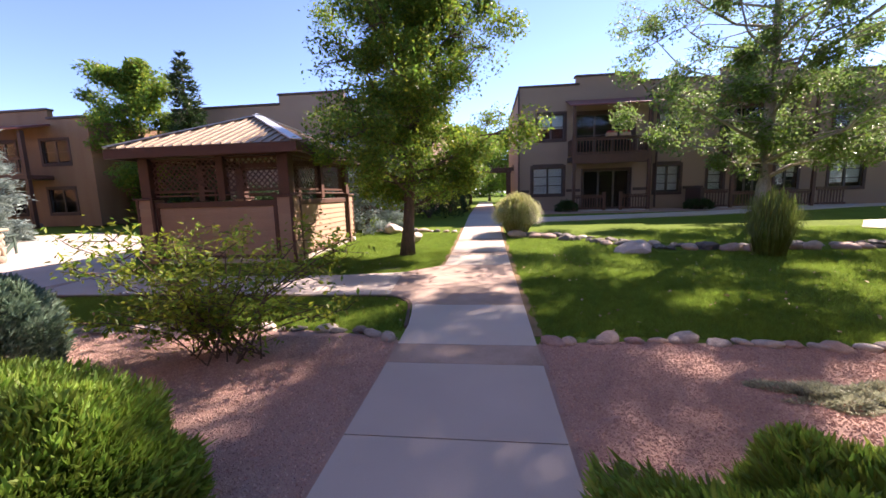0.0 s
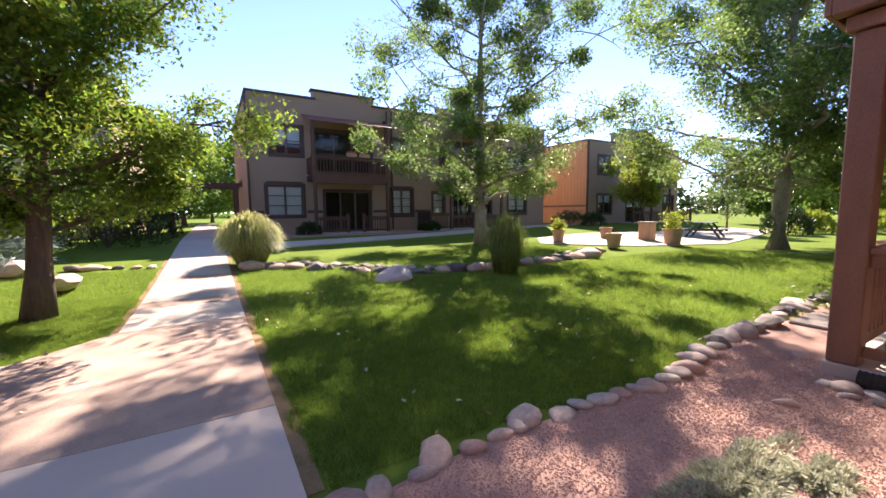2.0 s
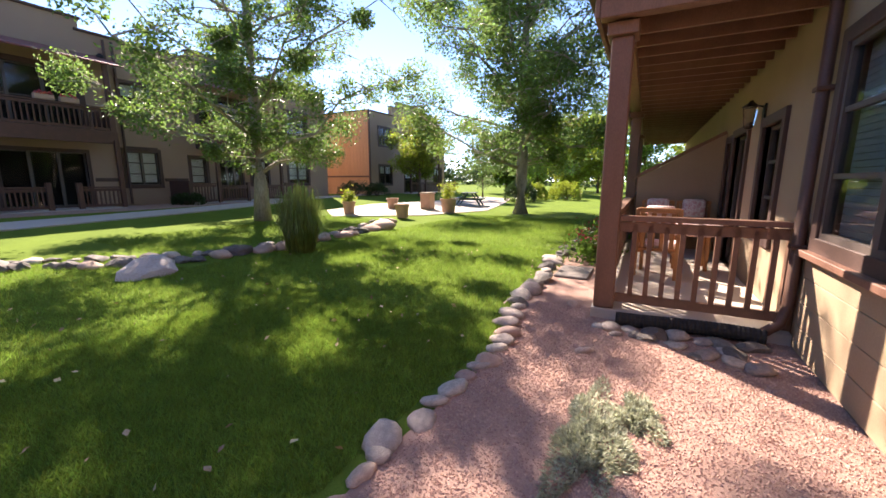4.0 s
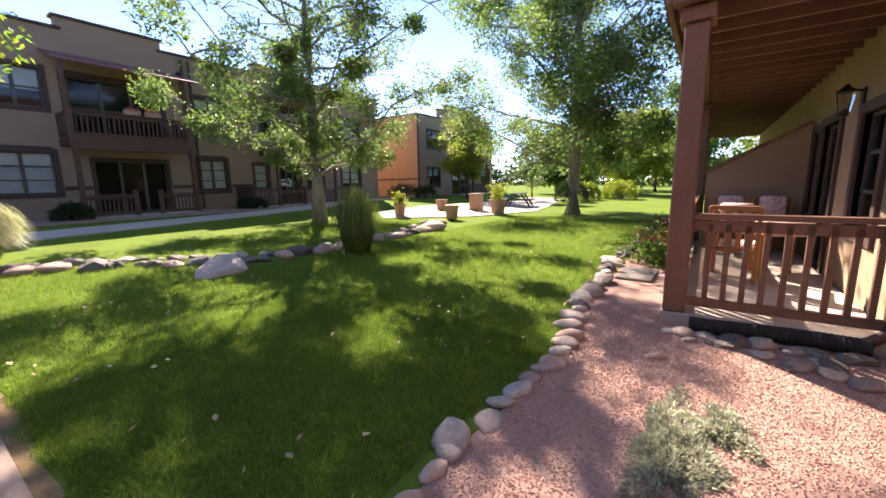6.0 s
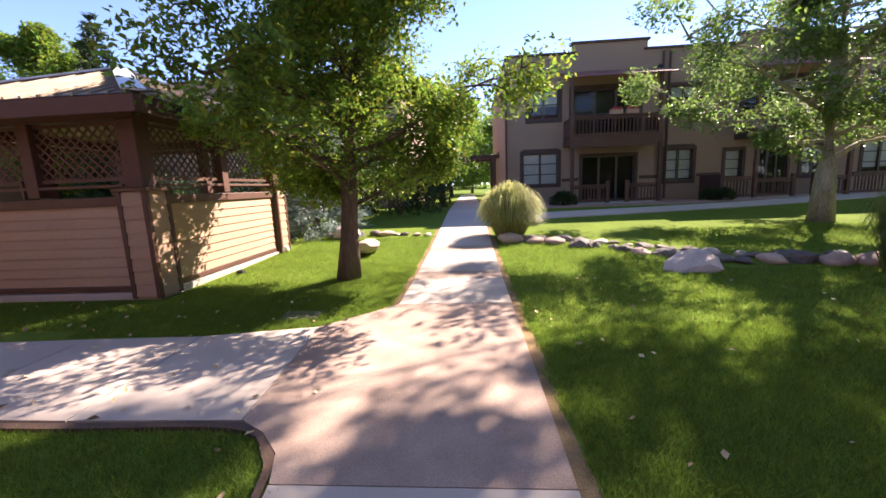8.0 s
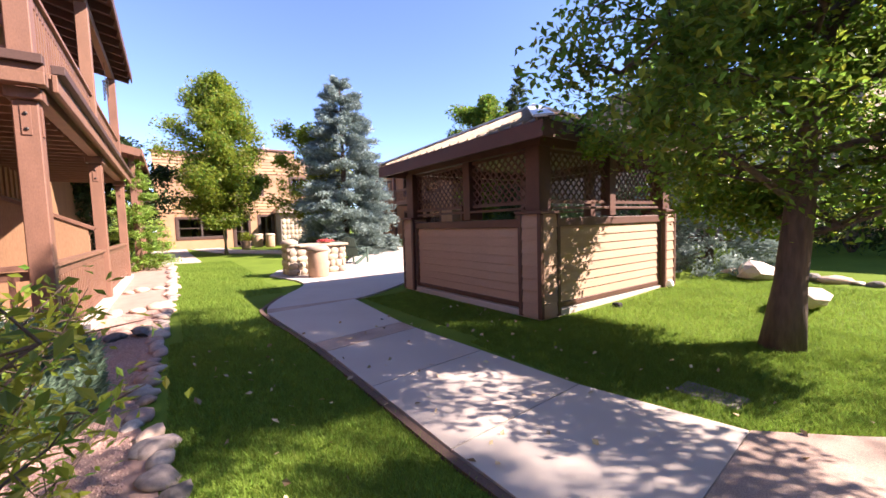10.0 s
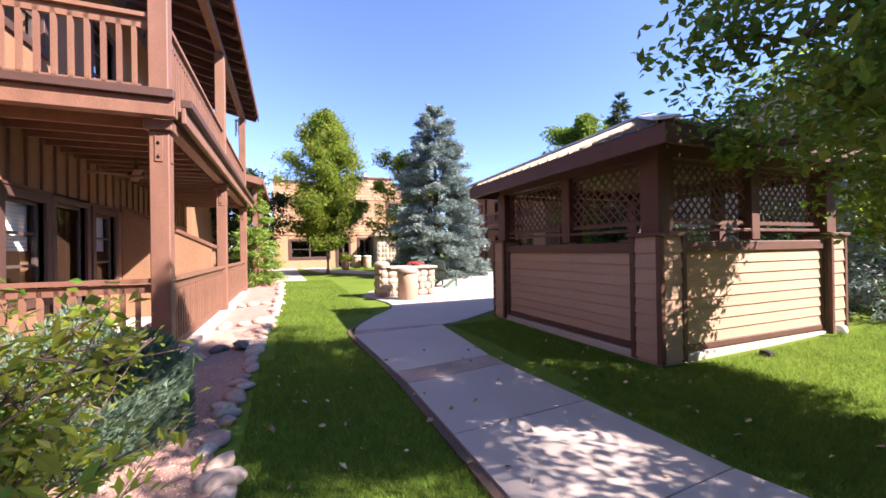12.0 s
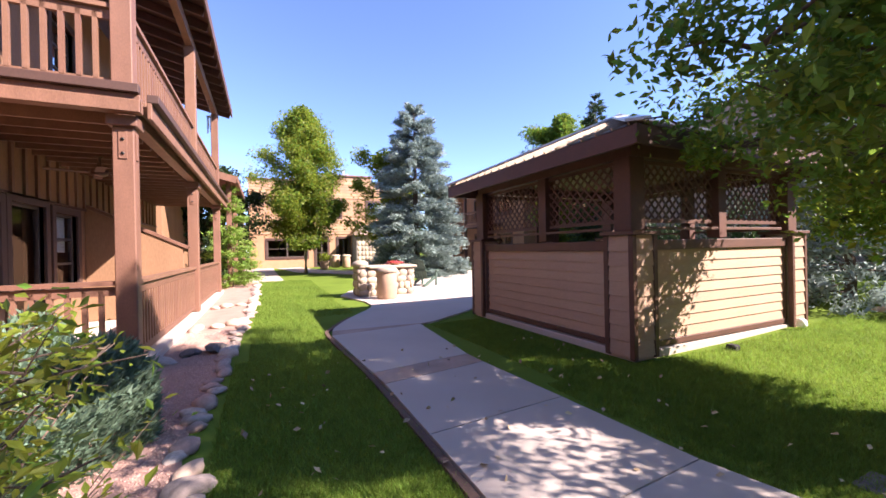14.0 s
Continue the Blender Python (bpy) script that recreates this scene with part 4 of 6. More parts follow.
def conifer(label, x, y, height, radius, leaf, seed, count=26000, size=0.16, group="", skirt=0.15, power=0.85):
    """A conifer: a straight stem with tiers of drooping boughs that carry short needle sprays."""
    rng = np.random.default_rng(seed)
    t = thing("conifer", label, "tree", group, at=(x, y, lift(x, y) - 0.03))
    bm = bmesh.new()
    tube(bm, [(0, 0, 0), (0, 0, height * 0.5), (0, 0, height * 0.98)], [height * 0.022, height * 0.014, 0.01], 8)
    cs, dirs = [], []
    tiers = int(height * 5)
    for k in range(tiers):
        f = (k + rng.uniform(0, 1)) / tiers
        h = skirt + (height - skirt) * f
        for b in range(7):
            a = rng.uniform(0, 2 * math.pi)
            ln = radius * (1 - f) ** power * rng.uniform(0.72, 1.12) + 0.05
            tip = Vector((math.cos(a) * ln, math.sin(a) * ln, h - 0.12 * ln + 0.25 * f))
            if rng.uniform() < 0.4:
                tube(bm, [(0, 0, h), tuple(tip)], [0.02, 0.005], 4)
            m = max(3, int(count * ln / (tiers * 7 * radius * 0.52)))
            u = rng.uniform(0.25, 1.0, m) ** 0.7
            p = np.array([0, 0, h]) + np.array(tuple(tip - Vector((0, 0, h))))[None] * u[:, None]
            p += rng.normal(0, 1, (m, 3)) * np.array([0.10, 0.10, 0.07]) * (0.4 + ln * 0.45)
            cs.append(p)
            dirs.append(np.repeat(np.array([[math.cos(a), math.sin(a), 0.25]]), m, 0))
    link("trunk", bm, M["bark"], t)
    c, d = np.concatenate(cs), np.concatenate(dirs)
    n = len(c)
    d = d + rng.normal(0, 0.5, (n, 3))
    d /= np.linalg.norm(d, axis=1, keepdims=True)
    side = np.cross(d, rng.normal(0, 1, (n, 3)))
    side /= np.linalg.norm(side, axis=1, keepdims=True) + 1e-9
    s = size * rng.uniform(0.6, 1.4, (n, 1))
    v = np.stack([c - d * s * 0.5 - side * s * 0.13, c - d * s * 0.5 + side * s * 0.13, c + d * s * 0.6], 1).reshape(-1, 3)
    cloud_mesh("crown", v, np.arange(n * 3).reshape(-1, 3), M[leaf], t)
    return t


def mound(name, label, x, y, rx, ry, h, leaf, count, size, seed, category="shrub", upright=0.8, lumps=0.12, group="", wide=0.16, flat=0.62):
    """A clipped or creeping evergreen: short sprigs over a lumpy dome, with a dark twiggy heart."""
    rng = np.random.default_rng(seed)
    z0 = lift(x, y)
    t = thing(name, label, category, group, at=(x, y, z0 - 0.01))
    bm = bmesh.new()
    for k in range(16):
        a = rng.uniform(0, 2 * math.pi)
        r = rng.uniform(0.3, 0.85)
        tube(bm, [(0.04 * math.cos(a), 0.04 * math.sin(a), 0), (rx * r * 0.5 * math.cos(a), ry * r * 0.5 * math.sin(a), h * 0.4), (rx * r * math.cos(a), ry * r * math.sin(a), h * 0.8 * (1 - r * r * 0.5))], [0.02, 0.014, 0.005], 5)
    link("branch", bm, M["bark"], t)
    a = rng.uniform(0, 2 * np.pi, count)
    r = np.sqrt(rng.uniform(0, 1, count))
    top = (1 - r ** 3.2) ** flat
    depth = rng.uniform(0, 1, count) ** 2.2
    ph = rng.uniform(0, 6.3, 4)
    wob = 1 + lumps * (np.sin(3 * a + ph[0] + 4 * r) + 0.7 * np.sin(7 * a + ph[1]) + 0.6 * np.sin(9 * r + 5 * a + ph[2]))
    edge = rng.uniform(0, 1, count)
    low = r > 0.86
    zz = h * top * wob * (1 - 0.55 * depth)
    zz = np.where(low, h * 0.62 * edge * wob, zz)
    c = np.stack([rx * r * np.cos(a) * wob, ry * r * np.sin(a) * wob, np.maximum(zz, 0.02)], 1)
    nrm = np.stack([np.cos(a) * r ** 2, np.sin(a) * r ** 2, np.full(count, upright)], 1)
    d = nrm + rng.normal(0, 0.38, (count, 3))
    d /= np.linalg.norm(d, axis=1, keepdims=True)
    side = np.cross(d, rng.normal(0, 1, (count, 3)))
    side /= np.linalg.norm(side, axis=1, keepdims=True) + 1e-9
    s = size * rng.uniform(0.5, 1.4, (count, 1))
    v = np.stack([c - side * s * wide, c + side * s * wide, c + d * s * 0.6 + side * s * wide * 0.6, c + d * s], 1).reshape(-1, 3)
    i = np.arange(count)[:, None] * 4
    cloud_mesh("foliage", v, np.concatenate([i + np.array([[0, 1, 2]]), i + np.array([[0, 2, 3]])]), M[leaf], t)
    return t


def grass_tuft(name, label, x, y, radius, h, blade, count, seed, plume=None, droop=0.5):
    """A clump of tall grass: arching blades of three joints."""
    rng = np.random.default_rng(seed)
    t = thing(name, label, "ornamental grass", at=(x, y, lift(x, y) - 0.01))

    def strands(n, hh, wide, out):
        a = rng.uniform(0, 2 * np.pi, n)
        q = np.sqrt(rng.uniform(0, 1, n))
        foot = np.stack([np.cos(a) * q * radius * 0.5, np.sin(a) * q * radius * 0.5, np.zeros(n)], 1)
        dirs = np.stack([np.cos(a + rng.normal(0, 0.5, n)), np.sin(a + rng.normal(0, 0.5, n)), np.zeros(n)], 1)
        reach = (radius * 0.75 * out * q * rng.uniform(0.5, 1.1, n))[:, None]
        hgt = (hh * rng.uniform(0.55, 1.2, n) * (1 - 0.30 * q ** 2))[:, None]
        up = np.array([[0, 0, 1.0]])
        p0, p1 = foot, foot + dirs * reach * 0.28 + up * hgt * 0.55
        p2, p3 = foot + dirs * reach * 0.65 + up * hgt * 0.95, foot + dirs * reach + up * hgt * (1 - droop * q[:, None] * 0.6)
        sd = np.stack([-dirs[:, 1], dirs[:, 0], np.zeros(n)], 1) * wide
        v = np.stack([p0 - sd, p0 + sd, p1 - sd, p1 + sd, p2 - sd * 0.8, p2 + sd * 0.8, p3], 1).reshape(-1, 3)
        i = np.arange(n)[:, None] * 7
        f = np.concatenate([i + np.array([j]) for j in ([0, 1, 3], [0, 3, 2], [2, 3, 5], [2, 5, 4], [4, 5, 6])])
        return v, f
    v, f = strands(count, h, 0.006, 1.2)
    cloud_mesh("blade", v, f, M[blade], t)
    if plume:
        v, f = strands(int(count * 0.7), h * 1.06, 0.007, 1.3)
        cloud_mesh("plume", v, f, M[plume], t, "pale dry seed plumes")
    return t


def loose_shrub(label, x, y, radius, squash, h, leaf, count, size, seed, stems=16):
    """An open shrub of arching stems with leaves along them."""
    rng = np.random.default_rng(seed)
    t = thing("shrub", label, "shrub", at=(x, y, lift(x, y) - 0.01))
    bm, spots = bmesh.new(), []
    for k in range(stems):
        a = rng.uniform(0, 2 * math.pi)
        r = radius * rng.uniform(0.35, 1.0)
        hh = h * rng.uniform(0.3, 1.0)
        o_ = rng.uniform(0.05, 0.5)
        p = [Vector((o_ * math.cos(a * 3), o_ * math.sin(a * 3), 0)), Vector((r * 0.35 * math.cos(a), r * 0.35 * math.sin(a), hh * 0.55)), Vector((r * 0.7 * math.cos(a + 0.15), r * 0.7 * math.sin(a + 0.15), hh * 0.86)), Vector((r * math.cos(a + 0.3), r * math.sin(a + 0.3), hh))]
        tube(bm, p, [0.010, 0.008, 0.006, 0.003], 5)
        for s in range(11):
            q = p[0].lerp(p[1], rng.uniform(0.35, 1)) if s > 8 else p[1].lerp(p[2], rng.uniform(-0.2, 1)) if s < 4 else p[2].lerp(p[3], rng.uniform(0, 1))
            e = q + Vector((rng.normal(0, 0.2), rng.normal(0, 0.2), rng.uniform(-0.08, 0.16)))
            tube(bm, [q, e], [0.005, 0.002], 4)
            spots += [q.lerp(e, u) for u in (0.3, 0.6, 0.8, 1.0)]
    for v in bm.verts:
        v.co.y *= squash
    link("stem", bm, M["bark"], t)
    spots = np.array([(s.x, s.y * squash, s.z) for s in spots])
    c = spots[rng.integers(0, len(spots), count)] + rng.normal(0, 0.05, (count, 3))
    # yellow-green leaves, their share raised so that colour stands for sunlight on them
    k = int(count * 0.3)
    for part_, m_ in ((c[:k], "leaf"), (c[k:], leaf)):
        v, f = leaves(part_, size, rng, 0.1, 0.45)
        cloud_mesh("foliage", v, f, M[m_], t)
    return t


tree("young shade tree with dense green leaves on the lawn", -1.78, 9.4, 7.6, 2.6, 1.5, 0.155, "bark", ("leaf", "leafyellow"), 115000, 0.08, 31, 32, lean=(0.7, 0.2), clump=0.21, clusters=720, patchy=1.0)
tree("tall cottonwood with pale bark on the lawn", 9.3, 14.1, 14.2, 5.3, 1.9, 0.22, "palebark", ("leafcool", "leaf"), 100000, 0.11, 423, 38, group="cottonwoods", clump=0.28, clusters=700, patchy=0.75, shape=1.05)
tree("tall cottonwood with pale bark beyond the patio", 17.8, 7.7, 14.5, 6.3, 2.1, 0.28, "palebark", ("leafcool", "leaf"), 150000, 0.13, 13, 36, group="cottonwoods", clump=0.42, clusters=820, patchy=1.0)
tree("small rounded yellow-green tree before the facade", 25.5, 17.6, 6.4, 2.4, 1.6, 0.12, "bark", "leafyellow", 14000, 0.17, 14, 14, clump=0.34)
tree("slender young tree by the patio", 26.5, 13.0, 5.5, 1.5, 1.0, 0.06, "bark", "leafcool", 5000, 0.14, 15, 10, clump=0.2)
tree("upright yellow-green tree on the far lawn", -23.5, 6.5, 10.2, 2.3, 1.7, 0.10, "palebark", ("leafyellow", "leaf"), 70000, 0.14, 16, 30, clump=0.32, clusters=700, shape=0.85)
tree("dark leafy tree beside the porch end", -24.0, 2.0, 6.0, 2.6, 0.6, 0.12, "bark", "leafdark", 14000, 0.20, 17, 12)
tree("broad green tree behind the gazebo", -21.5, 22.9, 11.2, 3.3, 1.0, 0.18, "bark", ("leaf", "leafyellow"), 36000, 0.20, 18, 20, clump=0.36, clusters=320)
tree("autumn-tinted tree behind the spruce", -22.3, 10.9, 7.6, 2.3, 1.5, 0.12, "bark", "leafyellow", 14000, 0.18, 19, 14, clump=0.3)
conifer("blue spruce beside the patio", -20.0, 11.7, 8.9, 2.6, "spruce", 21, 110000, 0.16, power=0.5)
conifer("dark pine behind the gazebo roof", -17.4, 21.9, 10.0, 1.9, "leafdark", 22, 12000, 0.26, power=0.6)
conifer("bright green conifer by the porch", -18.6, 3.2, 4.4, 1.15, "juniper", 23, 12000, 0.13)
conifer("blue-grey spruce beyond the shade tree", -4.6, 15.2, 4.6, 2.0, "spruce", 24, 16000, 0.16)
conifer("blue-grey spruce shrub at the foot of the spruce", -18.6, 10.6, 1.7, 1.0, "spruce", 25, 8000, 0.16)
conifer("blue-grey spruce shrub at the foot of the spruce", -18.9, 13.2, 1.7, 0.9, "spruce", 26, 8000, 0.16)

mound("juniper_bush", "clipped bright green juniper beside the walk", -2.25, 1.3, 1.08, 0.85, 0.55, "juniper", 80000, 0.06, 31, group="junipers", upright=0.9)
mound("juniper_bush", "clipped bright green juniper beside the walk", 1.5, 1.12, 0.8, 0.66, 0.52, "juniper", 60000, 0.06, 32, group="junipers", upright=0.9)
mound("juniper_bush", "grey-blue juniper mound by the porch", -4.5, 2.75, 0.86, 0.70, 0.70, "bluejuniper", 70000, 0.06, 33, lumps=0.2)
loose_shrub("open shrub with yellow-green leaves beside the walk", -2.35, 3.3, 1.55, 0.5, 1.28, "leafyellow", 6000, 0.062, 41, 34)
mound("ground_cover", "low silvery ground cover in the gravel", 2.72, 2.85, 0.46, 0.18, 0.055, "silver", 9000, 0.032, 35, "ground cover", lumps=0.3, upright=0.35)
mound("ground_cover", "low silvery ground cover in the gravel", 3.05, 2.62, 0.22, 0.13, 0.055, "silver", 3500, 0.032, 36, "ground cover", lumps=0.3, upright=0.35)
grass_tuft("grass_clump", "pale feathery fountain grass beside the walk", 1.2, 13.2, 0.66, 1.2, "fountain", 6000, 51, "plume", 0.75)
grass_tuft("grass_clump", "dark green reed clump by the dry creek", 6.25, 9.0, 0.55, 1.35, "reed", 1500, 52, None, 0.8)
for k, (x, y, r, h) in enumerate(((4.3, 20.6, 0.5, 0.5), (10.6, 20.5, 0.6, 0.45), (21.8, 20.6, 1.1, 0.9), (23.2, 19.8, 0.8, 0.8))):
    mound("shrub", "low rounded dark green shrub by the facade", x, y, r, r, h, "leafdark", 4000, 0.09, 60 + k, group="facade shrubs")
for k, (x, y, r, h) in enumerate(((27.5, 10.5, 1.1, 1.3), (32, 8.2, 1.2, 1.2), (30.0, 10.2, 0.9, 1.1))):
    mound("shrub", "rounded yellow-green shrub beyond the patio", x, y, r, r, h, "leafyellow" if k else "leafdark", 5000, 0.14, 70 + k, group="patio shrubs")
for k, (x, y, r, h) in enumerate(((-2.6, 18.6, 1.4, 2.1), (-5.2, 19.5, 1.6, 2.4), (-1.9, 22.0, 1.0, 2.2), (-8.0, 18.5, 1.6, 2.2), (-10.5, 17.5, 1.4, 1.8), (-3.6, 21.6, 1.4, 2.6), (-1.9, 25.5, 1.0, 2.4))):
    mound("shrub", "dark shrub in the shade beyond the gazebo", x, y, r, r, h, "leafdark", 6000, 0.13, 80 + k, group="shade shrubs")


# ---- gazebo
def build_gazebo():
    g = thing("gazebo", "square timber gazebo with tan siding, lattice and metal roof", "gazebo")
    X0, X1, Y0, Y1 = -8.07, -4.15, 8.36, 12.38
    P = 0.44
    ZT = 1.57
    block("footing", X0 + 0.06, X1 - 0.06, Y0 + 0.06, Y1 - 0.06, -0.05, 0.10, M["concrete"], g, bevel=0.01)

    def boards(parent, length, z0, z1, n, place, mname="siding"):
        """n clapboards on a face: a shared wedge, each an object."""
        hgt = (z1 - z0) / n
        bm = bmesh.new()
        v = [bm.verts.new(c) for c in ((0, 0, 0), (length, 0, 0), (length, -0.025, 0), (0, -0.025, 0), (0, 0, hgt - 0.009), (length, 0, hgt - 0.009), (length, -0.008, hgt - 0.009), (0, -0.008, hgt - 0.009))]
        for f in ((0, 1, 2, 3), (7, 6, 5, 4), (3, 2, 6, 7), (0, 4, 5, 1), (1, 5, 6, 2), (0, 3, 7, 4)):
            bm.faces.new([v[i] for i in f])
        bmesh.ops.recalc_face_normals(bm, faces=bm.faces)
        first = link("board", bm, M[mname], parent)
        for k in range(n):
            o = first if k == 0 else first.copy()
            if k:
                scene.collection.objects.link(o)
            o.matrix_basis = place @ Matrix.Translation((0, 0, z0 + k * hgt))

    # faces: (corner, angle) so that u runs along the face and -y points outwards
    for cx, cy in ((X0, Y0), (X1 - P, Y0), (X0, Y1 - P), (X1 - P, Y1 - P)):
        pil = block("pillar", cx + 0.03, cx + P - 0.03, cy + 0.03, cy + P - 0.03, 0.02, ZT - 0.04, M["siding"], g, bevel=0)
        for place in (pose(cx + 0.06, cy + 0.03, 0), pose(cx + P - 0.03, cy + 0.06, 0, 0, 0, 90), pose(cx + P - 0.06, cy + P - 0.03, 0, 0, 0, 180), pose(cx + 0.03, cy + P - 0.06, 0, 0, 0, 270)):
            boards(pil, P - 0.12, 0.06, ZT - 0.05, 8, place)
        for ax, ay in ((cx, cy), (cx + P - 0.07, cy), (cx, cy + P - 0.07), (cx + P - 0.07, cy + P - 0.07)):
            block("corner_trim", ax, ax + 0.07, ay, ay + 0.07, 0.03, ZT - 0.04, M["wooddark"], pil)
        block("pillar_cap", cx - 0.03, cx + P + 0.03, cy - 0.03, cy + P + 0.03, ZT - 0.038, ZT + 0.01, M["wooddark"], pil)

    def panel(place, length):
        """A low wall between two pillars, u along x, outside at -y."""
        bm = bmesh.new()
        box(bm, 0, length, 0.0, 0.08, 0.14, 1.36, 0, place)
        w = link("low_wall", bm, M["siding"], g)
        boards(w, length - 0.16, 0.20, 1.33, 8, place @ Matrix.Translation((0.08, 0, 0)))
        for a, b, c, d in ((0.0, 0.08, 0.12, 1.34), (length - 0.08, length, 0.12, 1.34), (0.08, length - 0.08, 0.12, 0.195)):
            bm = bmesh.new()
            box(bm, a, b, -0.035, -0.001, c, d, 0.004, place)
            link("trim_board", bm, M["wooddark"], w)
        bm = bmesh.new()
        box(bm, -0.005, length + 0.005, -0.05, 0.10, 1.34, 1.47, 0.008, place)
        link("wall_rail", bm, M["wooddark"], w)
        # slender bar above on short iron posts
        bm = bmesh.new()
        box(bm, -0.005, length + 0.005, 0.02, 0.06, 1.60, 1.64, 0.004, place)
        bar = link("upper_bar", bm, M["wooddark"], w)
        for u in (length * 0.5,):
            bm = bmesh.new()
            box(bm, u - 0.018, u + 0.018, 0.022, 0.058, 1.472, 1.74, 0, place)
            link("bar_post", bm, M["wooddark"], bar)

    L, D = X1 - X0 - 2 * P, Y1 - Y0 - 2 * P
    panel(pose(X0 + P, Y0 + 0.12, 0), L)
    panel(pose(X1 - 0.12, Y0 + P, 0, 0, 0, 90), D)
    panel(pose(X1 - P, Y1 - 0.12, 0, 0, 0, 180), L)

    # posts, beam, lattice
    q = 0.09
    posts = {}
    I = 0.22
    cxs, cys = (X0 + I, X1 - I), (Y0 + I, Y1 - I)
    for x in cxs:
        for y in cys:
            block("post", x - 0.13, x + 0.13, y - 0.13, y + 0.13, ZT + 0.012, 2.50, M["wooddark"], g, bevel=0.01)
    mids = [((cxs[0] * 0.45 + cxs[1] * 0.55), cys[0]), ((cxs[0] * 0.45 + cxs[1] * 0.55), cys[1]), (cxs[0], sum(cys) / 2), (cxs[1], sum(cys) / 2)]
    for x, y in mids:
        block("post", x - q, x + q, y - q, y + q, 1.49, 2.50, M["wooddark"], g, bevel=0.008)

    def lattice(a, b, z0, z1):
        a, b = Vector(a), Vector(b)
        d = (b - a)
        n = d.normalized()
        m = Matrix(((n.x, -n.y, 0, a.x), (n.y, n.x, 0, a.y), (0, 0, 1, 0), (0, 0, 0, 1)))
        W, H = d.length, z1 - z0
        bm = bmesh.new()
        for sgn, off in ((1, 0.006), (-1, -0.006)):
            k = -H
            while k < W + H:
                # a strip through (k, z0) with slope sgn, clipped to the panel
                u0, u1 = max(0, k if sgn > 0 else k - H), min(W, k + H if sgn > 0 else k)
                if u1 - u0 > 0.03:
                    za = z0 + (u0 - k if sgn > 0 else k - u0)
                    zb = z0 + (u1 - k if sgn > 0 else k - u1)
                    beam_between(bm, m @ Vector((u0, off, za)), m @ Vector((u1, off, zb)), 0.010, 0.028)
                k += 0.14
        for za, zb in ((z0 - 0.03, z0 + 0.02), (z1 - 0.02, z1 + 0.03)):
            box(bm, 0, W, -0.02, 0.02, za, zb, 0, m)
        link("lattice", bm, M["wooddark"], g, "diagonal dark wooden lattice")
    pts = [cxs[0], mids[0][0], cxs[1]]
    for xa, xb in zip(pts, pts[1:]):
        lattice((xa + 0.1, cys[0]), (xb - 0.1, cys[0]), 1.72, 2.46)
    pts = [cys[0], mids[2][1], cys[1]]
    for ya, yb in zip(pts, pts[1:]):
        lattice((cxs[1], ya + 0.1), (cxs[1], yb - 0.1), 1.72, 2.46)
    for a in ((X0 + 0.1, X1 - 0.1, cys[0] - 0.09, cys[0] + 0.09), (X0 + 0.1, X1 - 0.1, cys[1] - 0.09, cys[1] + 0.09), (cxs[0] - 0.09, cxs[0] + 0.09, cys[0] + 0.095, cys[1] - 0.095), (cxs[1] - 0.09, cxs[1] + 0.09, cys[0] + 0.095, cys[1] - 0.095)):
        block("beam", *a, 2.503, 2.66, M["wooddark"], g)
    # hipped metal roof
    RX0, RX1, RY0, RY1, ZE = -8.32, -3.75, 7.98, 12.80, 2.70
    ap = Vector((-6.03, 10.39, 3.74))
    cor = [Vector((RX0, RY0, ZE)), Vector((RX1, RY0, ZE)), Vector((RX1, RY1, ZE)), Vector((RX0, RY1, ZE))]
    for i in range(4):
        a, b = cor[i], cor[(i + 1) % 4]
        bm = bmesh.new()
        vs = [bm.verts.new(v) for v in (a, b, ap)]
        bm.faces.new(vs)
        vs = [bm.verts.new(v - Vector((0, 0, 0.05))) for v in (a, b, ap)]
        bm.faces.new(list(reversed(vs)))
        d = (b - a).normalized()
        n = int((b - a).length / 0.235)
        ribs = []
        mid = (a + b) / 2
        for k in range(n + 1):
            u = (k + 0.5) / (n + 1)
            s = a.lerp(b, u)
            f = 1 - abs(2 * u - 1)
            inward = Vector((ap.x - mid.x, ap.y - mid.y, ap.z - mid.z))
            e = s + inward * f * 0.985
            if f > 0.04:
                ribs.append((s + Vector((0, 0, 0.012)), e + Vector((0, 0, 0.012))))
        sheet = link("roof_sheet", bm, M["metalroof"], g, "ribbed weathered metal roofing")
        for s, e in ribs:
            bm = bmesh.new()
            beam_between(bm, s, e, 0.028, 0.035)
            link("rib", bm, M["metalroof"], sheet)
        bm = bmesh.new()
        beam_between(bm, ap + Vector((0, 0, 0.03)), a + Vector((0, 0, 0.03)), 0.25, 0.03)
        link("hip_cap", bm, M["ridge"], g, "galvanised hip flashing")
        out = Vector((d.y, -d.x, 0))
        m = Matrix(((d.x, -out.x, 0, a.x), (d.y, -out.y, 0, a.y), (0, 0, 1, 0), (0, 0, 0, 1)))
        bm = bmesh.new()
        box(bm, -0.02, (b - a).length - 0.021, 0.0, 0.04, ZE - 0.22, ZE - 0.012, 0.004, m)
        link("fascia", bm, M["wooddark"], g)
    block("soffit", RX0 + 0.05, RX1 - 0.05, RY0 + 0.05, RY1 - 0.05, 2.664, 2.69, M["wooddark"], g, bevel=0)
    bm = bmesh.new()
    lathe(bm, [(0.13, -0.05), (0.10, 0.03), (0.03, 0.08)], 8, tuple(ap))
    link("finial", bm, M["ridge"], g)
    # floodlight boxes and conduit at the foot
    bm = bmesh.new()
